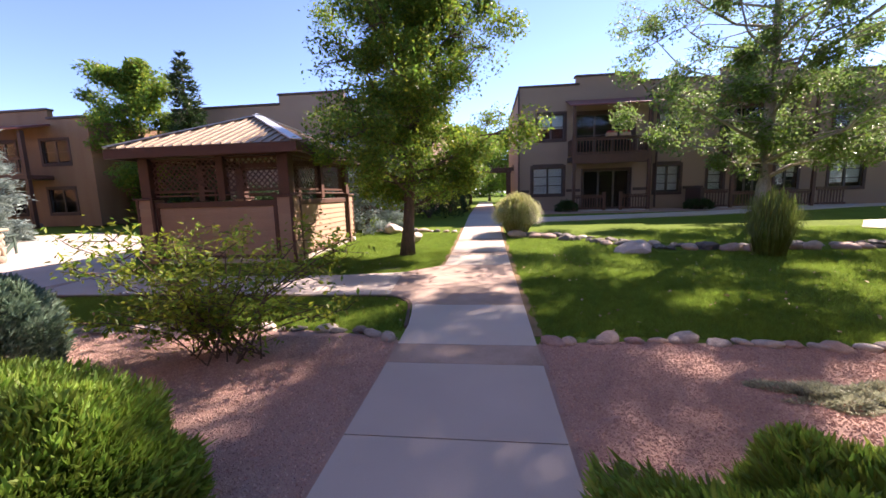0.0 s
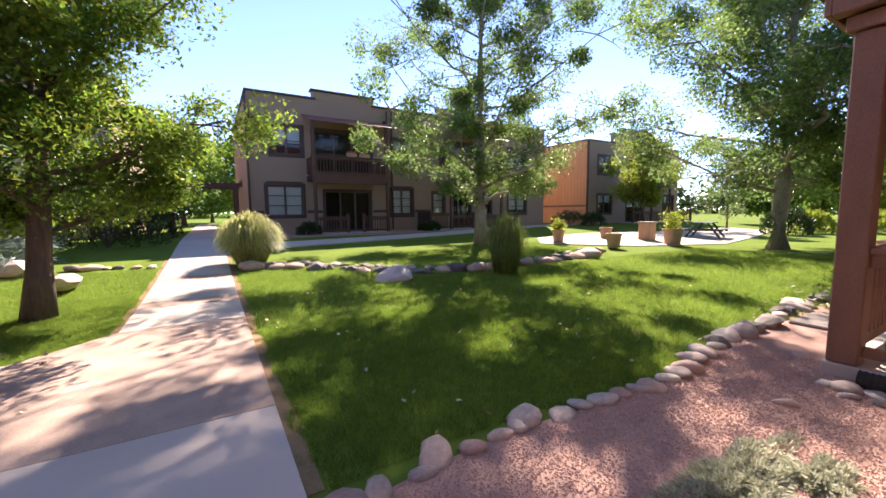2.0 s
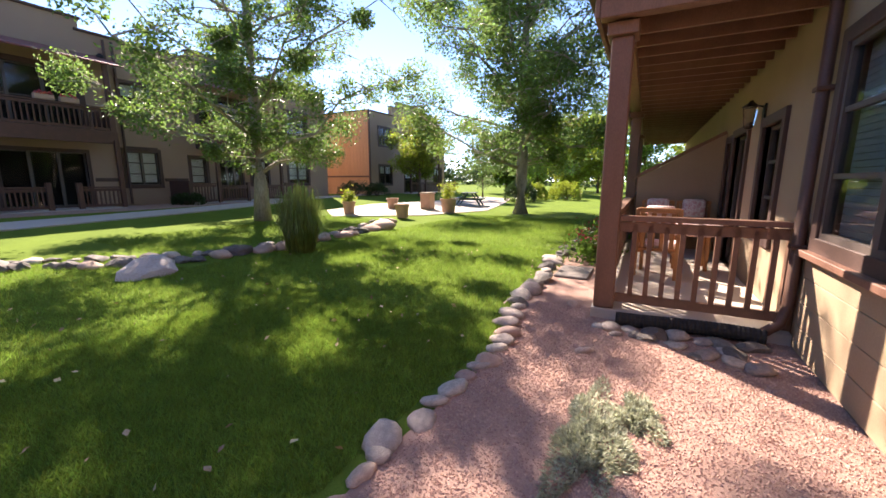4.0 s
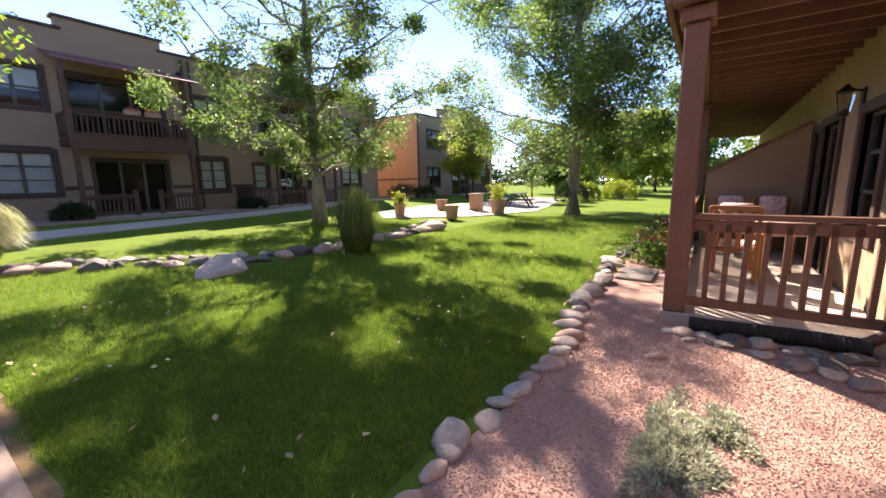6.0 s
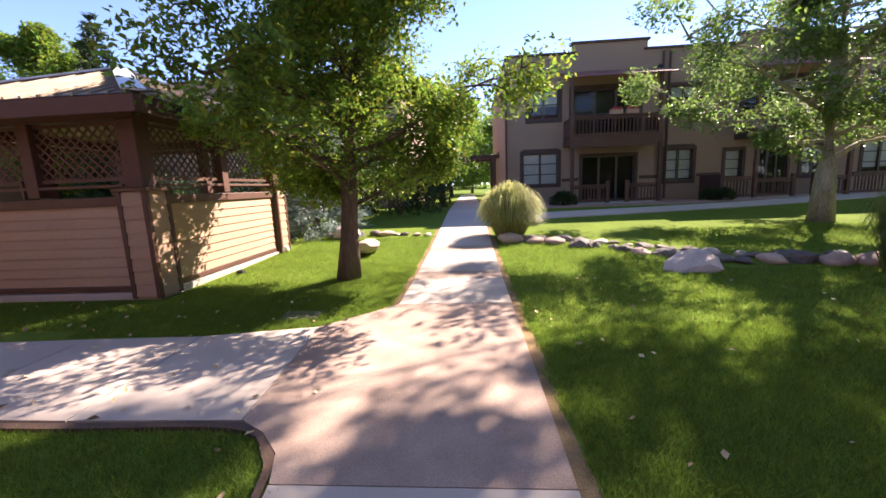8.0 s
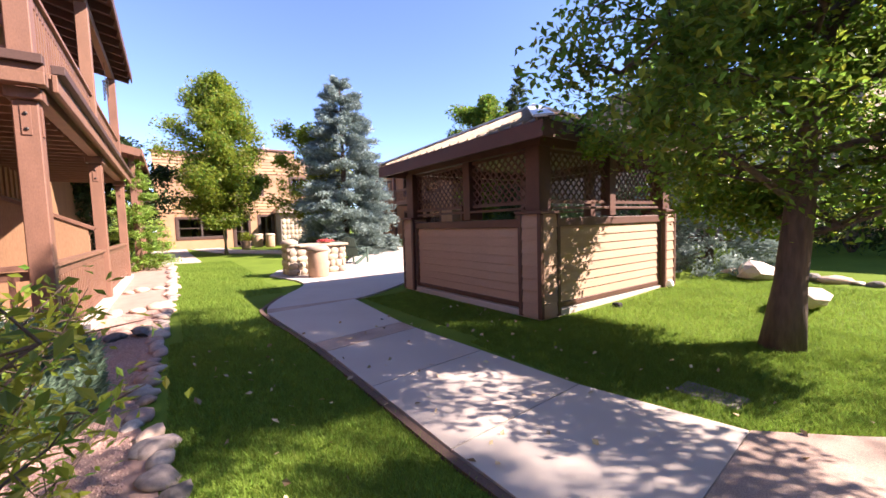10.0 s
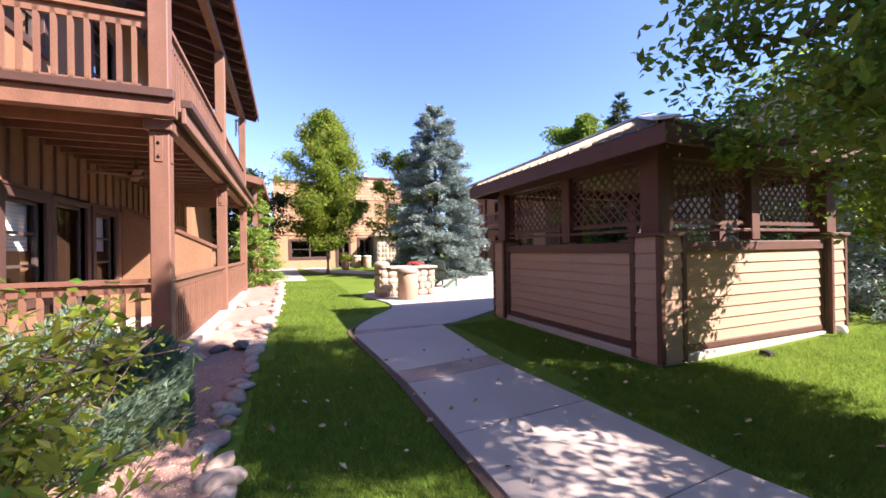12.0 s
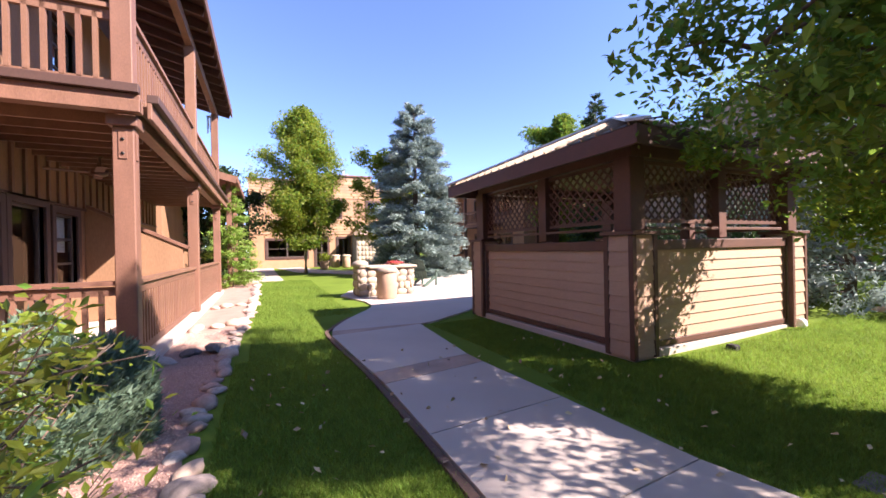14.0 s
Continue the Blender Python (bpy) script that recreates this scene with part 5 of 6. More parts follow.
    lathe(bm, [(0.05, 0), (0.07, 0.03), (0.06, 0.11), (0.02, 0.13)], 12, (-4.02, 11.85, 0.10))
    tagged(link("flood_light", bm, M["white"], None, smooth=True), "small white ground light at the gazebo wall", "light")
    tagged(block("flood_light", -4.02, -3.9, 9.9, 10.02, 0.0, 0.08, M["black"], None, bevel=0.015), "small black ground light at the gazebo wall", "light")


build_gazebo()


# ---- rocks
def rock_mesh(seed, flat=0.62, rough=0.14, sub=2):
    rng = random.Random(seed)
    bm = bmesh.new()
    bmesh.ops.create_icosphere(bm, subdivisions=sub, radius=0.5)
    o = Vector((rng.uniform(0, 50), rng.uniform(0, 50), rng.uniform(0, 50)))
    for v in bm.verts:
        k = 1 + rough * 2.2 * noise.noise(v.co * 1.9 + o) + rough * 0.8 * noise.noise(v.co * 5 + o)
        v.co *= k
        v.co.z *= flat
    return bm


def mesh_of(name, bm, material, smooth_=True):
    me = bpy.data.meshes.new(name)
    bm.to_mesh(me)
    bm.free()
    for p in me.polygons:
        p.use_smooth = smooth_
    me.materials.append(material)
    return me


ROCKS = [mesh_of("river_rock", rock_mesh(100 + k, rng_flat * 0.9, 0.17), M["rock"]) for k, rng_flat in enumerate((0.6, 0.7, 0.55, 0.8, 0.65, 0.6))]
DARKS = [mesh_of("creek_rock", rock_mesh(200 + k, f, 0.24), M["darkrock"], False) for k, f in enumerate((0.6, 0.7, 0.5, 0.8))]
PINKS = [mesh_of("pink_rock", rock_mesh(300 + k, f, 0.16), M["pinkrock"]) for k, f in enumerate((0.6, 0.75, 0.55))]
ANGLED = [mesh_of("boulder", rock_mesh(500 + k, f, 0.30), M["paleboulder"], False) for k, f in enumerate((0.5, 0.6, 0.75))]
rr = random.Random(5)


def rock(x, y, size, kinds, label, group="border rocks", name="river_rock", sink=0.17, long=1.15):
    o = new(name, rr.choice(kinds))
    s = size
    o.scale = (s * long * rr.uniform(0.95, 1.25), s * rr.uniform(0.75, 1.0), s * rr.uniform(0.65, 0.9))
    o.rotation_euler = (rr.uniform(-0.15, 0.15), rr.uniform(-0.15, 0.15), rr.uniform(0, 6.3))
    o.location = (x, y, lift(x, y) + s * (0.30 - sink))
    return tagged(o, label, "rock", group)


def rock_row(line, gap, lo, hi, kinds_w, label, group, jitter=0.04, name="river_rock"):
    pts = curve_points(line, 12)
    acc, prev = 0.0, Vector(pts[0])
    nxt = 0.0
    for p in pts[1:]:
        p = Vector(p)
        seg = (p - prev).length
        while acc + seg >= nxt:
            q = prev.lerp(p, (nxt - acc) / seg if seg else 0)
            s = rr.uniform(lo, hi)
            rock(q.x + rr.uniform(-jitter, jitter), q.y + rr.uniform(-jitter, jitter), s, rr.choice(kinds_w), label, group, name)
            nxt += s * rr.uniform(0.85, 1.1) + gap
        acc += seg
        prev = p


rock_row([(0.82, 3.74), (1.9, 3.88), (2.65, 3.80), (3.5, 3.74), (4.9, 3.93)], 0.03, 0.13, 0.25, (ROCKS, ROCKS, PINKS), "rounded pale river rock edging the lawn", "lawn border rocks")
rock_row([(4.95, 3.95), (6.5, 4.0), (8.0, 4.1), (12, 4.05), (15.5, 4.12)], 0.02, 0.2, 0.34, (ROCKS, DARKS), "rounded grey river rock edging the lawn", "lawn border rocks")
rock_row([(-0.78, 3.78), (-1.3, 3.98), (-2.4, 4.08), (-3.65, 3.98)], 0.03, 0.13, 0.23, (ROCKS, ROCKS, DARKS), "rounded river rock edging the gravel", "lawn border rocks")
rock_row([(-3.7, 3.97), (-4.4, 3.87), (-5.7, 3.92), (-7.7, 3.95), (-11.9, 4.12), (-19.0, 4.12)], 0.03, 0.14, 0.26, (ROCKS, PINKS, ROCKS), "rounded pinkish river rock edging the gravel", "lawn border rocks", 0.06)
rock_row([(-7.0, 3.2), (-7.3, 3.55), (-7.4, 3.85)], 0.03, 0.25, 0.4, (DARKS, ROCKS), "flat rock laid across the gravel", "cross rocks")
rock_row([(-9.2, 3.3), (-9.4, 3.7), (-9.5, 3.95)], 0.03, 0.22, 0.36, (ROCKS, PINKS), "pale rock laid across the gravel", "cross rocks")
rock_row([(-12.2, 3.3), (-12.5, 3.9)], 0.03, 0.22, 0.36, (ROCKS, PINKS), "pale rock laid across the gravel", "cross rocks")
rock_row([(4.62, 2.95), (4.6, 2.2), (4.62, 1.7)], 0.0, 0.12, 0.24, (DARKS, ROCKS), "dark rounded rock under the porch edge", "porch rocks", 0.05)
rock_row([(4.46, 2.8), (4.42, 2.2), (4.45, 1.7)], 0.0, 0.10, 0.2, (DARKS, ROCKS), "dark rounded rock under the porch edge", "porch rocks", 0.05)
rock_row([(4.3, 2.2), (4.15, 1.7)], 0.0, 0.12, 0.24, (DARKS, ROCKS), "dark rounded rock under the porch edge", "porch rocks", 0.08)
rock(3.92, 3.05, 0.13, PINKS, "small pink stone lying on the gravel", "")
rock(5.2, 3.35, 0.16, PINKS, "small pink stone lying on the gravel", "")
# dry creek and boulders
creek = [(0.98, 12.6), (1.7, 12.3), (2.6, 11.7), (3.4, 10.9), (4.6, 10.0), (6.0, 9.75), (7.5, 9.7), (9.0, 9.9), (10.4, 10.1), (12.0, 10.8)]
rock_row(creek, 0.03, 0.22, 0.52, (DARKS, DARKS, PINKS), "dark angular rock of the dry creek", "creek rocks", 0.10, "creek_rock")
rock_row([(x + 0.12, y + 0.5) for x, y in creek], 0.05, 0.16, 0.34, (DARKS, ROCKS), "dark angular rock of the dry creek", "creek rocks", 0.18, "creek_rock")
rock_row([(-3.9, 14.2), (-2.5, 14.0), (-0.85, 13.6)], 0.05, 0.18, 0.36, (DARKS, PINKS, ROCKS), "dark angular rock of the dry creek", "creek rocks", 0.12, "creek_rock")
big = rock(3.72, 9.62, 0.8, ANGLED[1:2], "large pale pinkish boulder on the lawn edge", "", "boulder", 0.20)
big.scale, big.rotation_euler = (1.0, 0.72, 0.50), (0.05, -0.12, 0.5)
rock(1.0, 12.75, 0.34, DARKS, "dark boulder under the fountain grass", "", "boulder")
rock(1.65, 12.5, 0.36, DARKS, "dark boulder under the fountain grass", "", "boulder")
rock(10.3, 9.9, 0.75, PINKS, "rounded tan boulder at the creek end", "", "boulder")
rock(-2.05, 11.45, 0.6, ANGLED[2:], "pale wedge-shaped boulder behind the tree", "", "boulder", 0.0)
rock(-3.2, 13.9, 0.8, ANGLED, "reddish boulder by the dry creek", "", "boulder")
rock(-26, 19.5, 0.9, ROCKS, "pale boulder on the far lawn", "", "boulder")


# ---- stone counter, litter bin and garden chair on the patio
def build_counter():
    c = thing("stone_counter", "outdoor counter of rounded rubble stone with a slab top", "counter", at=(-12.6, 7.75, 0.03))
    block("core", -0.40, 0.36, -0.82, 0.85, 0, 0.82, M["mortar"], c, bevel=0.02)
    rng = random.Random(8)
    cells = []
    for face in range(3):
        wide = 1.66 if face == 0 else 0.74
        z = 0.02
        while z < 0.80:
            hgt = rng.uniform(0.15, 0.24)
            u = 0.0
            while u < wide - 0.05:
                w = rng.uniform(0.16, 0.32)
                w = min(w, wide - u)
                cells.append((face, u + w / 2, z + hgt / 2, w, min(hgt, 0.82 - z)))
                u += w
            z += hgt
    for face, u, z, w, h in cells:
        o = new("stone", rr.choice(STONES))
        o.parent = c
        o.scale = (w * 1.12, 0.10, h * 1.18)
        if face == 0:
            o.location, o.rotation_euler = (0.37, -0.82 + u, z), (0, 0, radians(90))
        elif face == 1:
            o.location = (-0.38 + u, -0.83, z)
        else:
            o.location = (-0.38 + u, 0.86, z)
    block("counter_slab", -0.48, 0.46, -0.55, 0.95, 0.823, 0.90, M["sandstone"], c, bevel=0.02)
    o = new("cap_stone", STONES[0])
    o.parent, o.location, o.scale = c, (0, -0.72, 0.93), (0.8, 0.5, 0.3)
    fl = thing("flower_dish", "small dish of red flowers on the counter", "flowers", at=(-12.5, 8.1, 0.93))
    bm = bmesh.new()
    lathe(bm, [(0.10, 0), (0.2, 0.05), (0.19, 0.05), (0.05, 0.02)], 16)
    link("dish", bm, M["terracotta"], fl)
    rng2 = np.random.default_rng(3)
    v, f = leaves(rng2.normal(0, 1, (260, 3)) * np.array([0.11, 0.11, 0.025]) + np.array([0, 0, 0.075]), 0.06, rng2)
    cloud_mesh("flowers", v, f, M["flower"], fl)


def build_bin(x, y, group=""):
    b = thing("litter_bin", "round litter bin faced with pinkish aggregate", "litter bin", group, at=(x, y, lift(x, y) + 0.03))
    bm = bmesh.new()
    lathe(bm, [(0.26, 0), (0.28, 0.03), (0.28, 0.72), (0.27, 0.74)], 28)
    link("body", bm, M["terracotta"], b, smooth=True)
    bm = bmesh.new()
    lathe(bm, [(0.30, 0.742), (0.31, 0.76), (0.31, 0.82), (0.24, 0.88), (0.12, 0.88), (0.10, 0.84)], 28)
    link("lid", bm, M["sandstone"], b, smooth=True)


STONES = [mesh_of("stone", rock_mesh(400 + k, 1.0, 0.13), M["sandstone"]) for k in range(4)]
build_counter()
build_bin(-11.55, 7.55)
build_bin(-28.2, 9.6, "far bins")
build_bin(-28.9, 9.0, "far bins")


def build_garden_chair(x, y, turn, label="green painted slatted garden chair on the patio", group=""):
    c = thing("garden_chair", label, "chair", group, at=(x, y, lift(x, y) + 0.032))
    c.rotation_euler = (0, 0, radians(turn))
    for k in range(5):
        block("seat_slat", -0.27, 0.27, -0.28 + k * 0.115, -0.18 + k * 0.115, 0.36 - 0.02 * k, 0.385 - 0.02 * k, M["greenpaint"], c)
    for k in range(5):
        bm = bmesh.new()
        beam_between(bm, (-0.22 + k * 0.11, 0.26, 0.28), (-0.22 + k * 0.11, 0.56, 1.02 - abs(k - 2) * 0.03), 0.095, 0.022)
        link("back_slat", bm, M["greenpaint"], c)
    for s in (-1, 1):
        block("front_leg", s * 0.31 - 0.02, s * 0.31 + 0.02, -0.30, -0.20, 0, 0.56, M["greenpaint"], c)
        bm = bmesh.new()
        beam_between(bm, (s * 0.29, -0.28, 0.33), (s * 0.29, 0.55, 0.03), 0.03, 0.12)
        link("rear_leg", bm, M["greenpaint"], c)
        block("armrest", s * 0.34 - 0.07, s * 0.34 + 0.07, -0.36, 0.42, 0.563, 0.59, M["greenpaint"], c)
    bm = bmesh.new()
    beam_between(bm, (-0.3, 0.42, 0.6), (0.3, 0.42, 0.6), 0.05, 0.06)
    link("back_brace", bm, M["greenpaint"], c)


build_garden_chair(-14.4, 9.9, 215)
build_garden_chair(-26.5, 12.2, 150, "green garden chair beneath the spruce")


# ---- planters and picnic table on the east patio
def planter(x, y, r, h, plant, seed, label, group="patio planters"):
    p = thing("planter", label, "planter", group, at=(x, y, lift(x, y) + 0.036))
    bm = bmesh.new()
    lathe(bm, [(r * 0.78, 0), (r * 0.97, h * 0.85), (r * 1.08, h * 0.86), (r * 1.08, h), (r * 0.9, h), (r * 0.88, h * 0.9)], 24)
    link("pot", bm, M["terracotta"], p, smooth=False)
    if plant:
        rng = np.random.default_rng(seed)
        n = 500
        c = rng.normal(0, 1, (n, 3)) * np.array([r * 0.5, r * 0.5, plant * 0.3]) + np.array([0, 0, h + plant * 0.45])
        v, f = leaves(c, 0.11, rng)
        cloud_mesh("foliage", v, f, M["leafyellow"], p)


planter(12.7, 13.3, 0.25, 0.5, 0.4, 1, "terracotta planter with a small yellow-green plant")
planter(15.9, 13.4, 0.27, 0.5, 0, 2, "empty tan planter on the patio")
planter(13.1, 11.0, 0.27, 0.52, 0, 3, "empty tan planter on the patio")
planter(16.3, 10.6, 0.36, 0.62, 0.7, 4, "tan planter with a leafy green plant")
planter(-27.3, 8.0, 0.32, 0.5, 0.5, 5, "wooden tub planter with yellow flowers", "far planters")
col = thing("stone_column", "short tan stone column on the patio", "column", at=(17.0, 12.1, lift(17, 12.1) + 0.036))
block("shaft", -0.26, 0.26, -0.26, 0.26, 0, 0.74, M["terracotta"], col, bevel=0.02)
block("cap", -0.30, 0.30, -0.30, 0.30, 0.743, 0.82, M["sandstone"], col, bevel=0.02)


def picnic_table(x, y, turn):
    t = thing("picnic_table", "dark green picnic table with two benches on the patio", "table", at=(x, y, lift(x, y) + 0.036))
    t.rotation_euler = (0, 0, radians(turn))
    for k in range(5):
        block("top_slat", -0.9, 0.9, -0.37 + k * 0.15, -0.235 + k * 0.15, 0.70, 0.74, M["greenpaint"], t)
    for s in (-1, 1):
        block("bench", -0.9, 0.9, s * 0.72 - 0.14, s * 0.72 + 0.14, 0.40, 0.44, M["greenpaint"], t)
        bm = bmesh.new()
        beam_between(bm, (s * 0.6, -0.7, 0.0), (s * 0.6, -0.2, 0.695), 0.06, 0.09)
        beam_between(bm, (s * 0.66, 0.7, 0.0), (s * 0.66, 0.2, 0.695), 0.06, 0.09)
        box(bm, s * 0.63 - 0.03, s * 0.63 + 0.03, -0.8, 0.8, 0.32, 0.395)
        link("leg_frame", bm, M["greenpaint"], t)


picnic_table(21.0, 11.6, 15)


# ---- things on the near porch
def porch_chair(x, y, turn, label):
    c = thing("porch_chair", label, "chair", "porch chairs", at=(x, y, 0.122))
    c.rotation_euler = (0, 0, radians(turn))
    for sx in (-0.26, 0.26):
        block("front_leg", sx - 0.025, sx + 0.025, -0.27, -0.22, 0, 0.60, M["honey"], c)
        block("rear_leg", sx - 0.025, sx + 0.025, 0.22, 0.27, 0, 0.98, M["honey"], c)
        block("armrest", sx - 0.04, sx + 0.04, -0.3, 0.24, 0.603, 0.635, M["honey"], c)
    block("seat", -0.26, 0.26, -0.25, 0.22, 0.38, 0.42, M["honey"], c)
    for k in range(4):
        block("back_slat", -0.21 + k * 0.12, -0.15 + k * 0.12, 0.235, 0.26, 0.43, 0.92, M["honey"], c)
    block("back_rail", -0.26, 0.26, 0.225, 0.27, 0.925, 0.99, M["honey"], c)
    bm = bmesh.new()
    box(bm, -0.19, 0.19, 0.12, 0.21, 0.66, 1.02, 0.04)
    tagged(link("cushion", bm, M["cushion"], c, "pale floral back cushion", smooth=True))
    block("seat_cushion", -0.24, 0.24, -0.24, 0.19, 0.423, 0.50, M["cushion"], c, bevel=0.03)


porch_chair(9.15, 2.45, -90, "honey-coloured wooden porch chair with floral cushion")
porch_chair(9.15, 1.85, -90, "honey-coloured wooden porch chair with floral cushion")
porch_chair(6.9, 2.45, 80, "honey-coloured wooden porch chair turned to the table")
tb = thing("porch_table", "small round wooden table with a pink cloth on the porch", "table", at=(7.7, 2.0, 0.122))
bm = bmesh.new()
lathe(bm, [(0.42, 0.66), (0.43, 0.70), (0.02, 0.70)], 28)
link("tabletop", bm, M["honey"], tb)
for a in range(4):
    p = (0.3 * math.cos(a * 1.57 + 0.78), 0.3 * math.sin(a * 1.57 + 0.78))
    block("leg", p[0] - 0.025, p[0] + 0.025, p[1] - 0.025, p[1] + 0.025, 0, 0.658, M["honey"], tb)
bm = bmesh.new()
lathe(bm, [(0.47, 0.55), (0.455, 0.71), (0.44, 0.716), (0.02, 0.718)], 28)
tagged(link("tablecloth", bm, M["cloth"], None, smooth=True), "pink cloth over the porch table", "tablecloth").location = (7.7, 2.0, 0.122)
# wall lantern
ln = thing("wall_lantern", "black iron lantern with seeded glass beside the door", "lantern", at=(7.05, 1.40, 2.30))
block("back_plate", -0.06, 0.06, 0.003, 0.025, -0.16, 0.16, M["iron"], ln)
bm = bmesh.new()
beam_between(bm, (0, 0.02, 0.12), (0, 0.16, 0.17), 0.02, 0.02)
link("arm", bm, M["iron"], ln)
bm = bmesh.new()
lathe(bm, [(0.10, 0.13), (0.03, 0.19), (0.02, 0.21)], 8, (0, 0.16, 0))
link("hood", bm, M["iron"], ln)
bm = bmesh.new()
lathe(bm, [(0.055, -0.12), (0.085, 0.12)], 8, (0, 0.16, 0))
link("glass", bm, M["glass"], ln)
bm = bmesh.new()
lathe(bm, [(0.03, -0.15), (0.06, -0.12), (0.06, -0.115)], 8, (0, 0.16, 0))
link("base", bm, M["iron"], ln)
# downspout and corrugated drain
dp = thing("downspout", "brown metal downspout at the porch corner", "downspout")
bm = bmesh.new()
tube(bm, [(4.88, 1.475, 6.2), (4.88, 1.475, 0.40), (4.84, 1.52, 0.22), (4.77, 1.66, 0.13)], [0.045] * 4, 10)
link("pipe", bm, M["wooddark"], dp, smooth=True)
for z in (0.9, 2.2):
    block("strap", 4.82, 4.94, 1.403, 1.53, z, z + 0.04, M["wooddark"], dp)
bm = bmesh.new()
n = 70
pts = [(4.76 + 0.03 * math.sin(k / n * 5), 1.62 + 1.25 * k / n, 0.105 - 0.02 * k / n) for k in range(n)]
tube(bm, pts, [0.075 if k % 2 else 0.066 for k in range(n)], 12)
tagged(link("drain_pipe", bm, M["black"], None), "black corrugated drain pipe along the porch edge", "drain pipe")
tagged(block("stepping_slab", 6.5, 7.3, 3.35, 3.85, 0.0, 0.05, M["darkrock"], None, bevel=0.015), "grey stepping slab in the gravel", "stepping stone")


def flowers(x, y, r, h, seed):
    t = thing("flower_plant", "low leafy plant with red flowers by the porch", "flowers", "porch flowers", at=(x, y, 0.01))
    rng = np.random.default_rng(seed)
    c = rng.normal(0, 1, (700, 3)) * np.array([r, r, h * 0.3]) + np.array([0, 0, h * 0.5])
    c[:, 2] = np.maximum(c[:, 2], 0.03)
    v, f = leaves(c, 0.09, rng)
    cloud_mesh("foliage", v, f, M["leaf"], t)
    v, f = leaves(rng.normal(0, 1, (70, 3)) * np.array([r, r, h * 0.1]) + np.array([0, 0, h * 0.95]), 0.07, rng)
    cloud_mesh("blossom", v, f, M["flower"], t)


for k, (x, y) in enumerate(((8.0, 3.5), (8.9, 3.6), (10.0, 3.5), (11.6, 3.6))):
    flowers(x, y, 0.22, 0.45, 90 + k)


# boards on the near end wall, battens on the porch wall
def cladding():
    bm = bmesh.new()
    box(bm, 0, 2.62, 0, 0.022, 0, 0.212, 0.004)
    first = link("board", bm, M["cream"], right_building)
    for k in range(4):
        o = first if k == 0 else first.copy()
        if k:
            scene.collection.objects.link(o)
        o.location = (2.2, 1.403, 0.03 + k * 0.216)
    block("window_ledge", 2.7, 4.86, 1.403, 1.50, 0.86, 0.915, M["wood"], right_building)
    bm = bmesh.new()
    box(bm, -0.03, 0.03, 0, 0.035, 2.32, 3.12)
    first = link("batten", bm, M["wood"], left_building)
    for k in range(28):
        o = first if k == 0 else first.copy()
        if k:
            scene.collection.objects.link(o)
        o.location = (-6.6 - k * 0.34, 1.252, 0)
    block("head_band", -16.2, -6.4, 1.252, 1.29, 2.28, 2.32, M["wooddark"], left_building)


cladding()


# ---- clapboards and entrance of the far tan house
def far_details():
    h = 0.21
    bm = bmesh.new()
    v = [bm.verts.new(c) for c in ((0, 3.5, 0), (0.05, 3.5, 0), (0.05, 15.5, 0), (0, 15.5, 0), (0, 3.5, h), (0, 15.5, h))]
    bm.faces.new((v[1], v[2], v[5], v[4])), bm.faces.new((v[0], v[3], v[2], v[1]))
    first = link("board", bm, M["sidingfar"], far_d)
    for k, z in enumerate(z for z in np.arange(2.65, 6.5, h) if not 3.72 < z < 5.22):
        o = first if k == 0 else first.copy()
        if k:
            scene.collection.objects.link(o)
        o.location = (-30.995, 0, float(z))
    porch = thing("entrance_porch", "stone-faced entrance bay with a low shingled roof", "porch", at=(-31, 12.0, 0.2))
    block("bay", 0.04, 1.6, -1.4, 1.4, 0, 2.3, M["mortar"], porch)
    for k in range(60):
        o = new("stone", STONES[k % 4])
        o.parent = porch
        o.location, o.scale = (1.6, -1.2 + (k % 10) * 0.27, 0.2 + (k // 10) * 0.37), (0.14, 0.3, 0.4)
    bm = bmesh.new()
    vs = [bm.verts.new(c) for c in ((0.04, -1.7, 2.3), (1.95, -1.7, 2.3), (1.95, 1.7, 2.3), (0.04, 1.7, 2.3), (0.04, -1.1, 3.0), (0.8, -1.1, 3.0), (0.8, 1.1, 3.0), (0.04, 1.1, 3.0))]
    for f in ((3, 2, 1, 0), (4, 5, 6, 7), (0, 1, 5, 4), (1, 2, 6, 5), (2, 3, 7, 6), (3, 0, 4, 7)):
        bm.faces.new([vs[i] for i in f])
    link("roof", bm, M["metalroof"], porch)


far_details()


# pergola at the north end of the walk
pg = thing("pergola", "dark timber pergola over the far end of the walk", "pergola", at=(0, 27, lift(0, 27)))
for x in (-1.5, 1.7):
    for y in (0, 2.6):
        block("post", x - 0.09, x + 0.09, y - 0.09, y + 0.09, 0, 2.5, M["wooddark"], pg)
for y in (0, 2.6):
    block("beam", -1.9, 2.1, y - 0.06, y + 0.06, 2.503, 2.72, M["wooddark"], pg)
for k in range(9):
    block("rafter", -1.85 + k * 0.47, -1.80 + k * 0.47, -0.4, 3.0, 2.723, 2.86, M["wooddark"], pg)

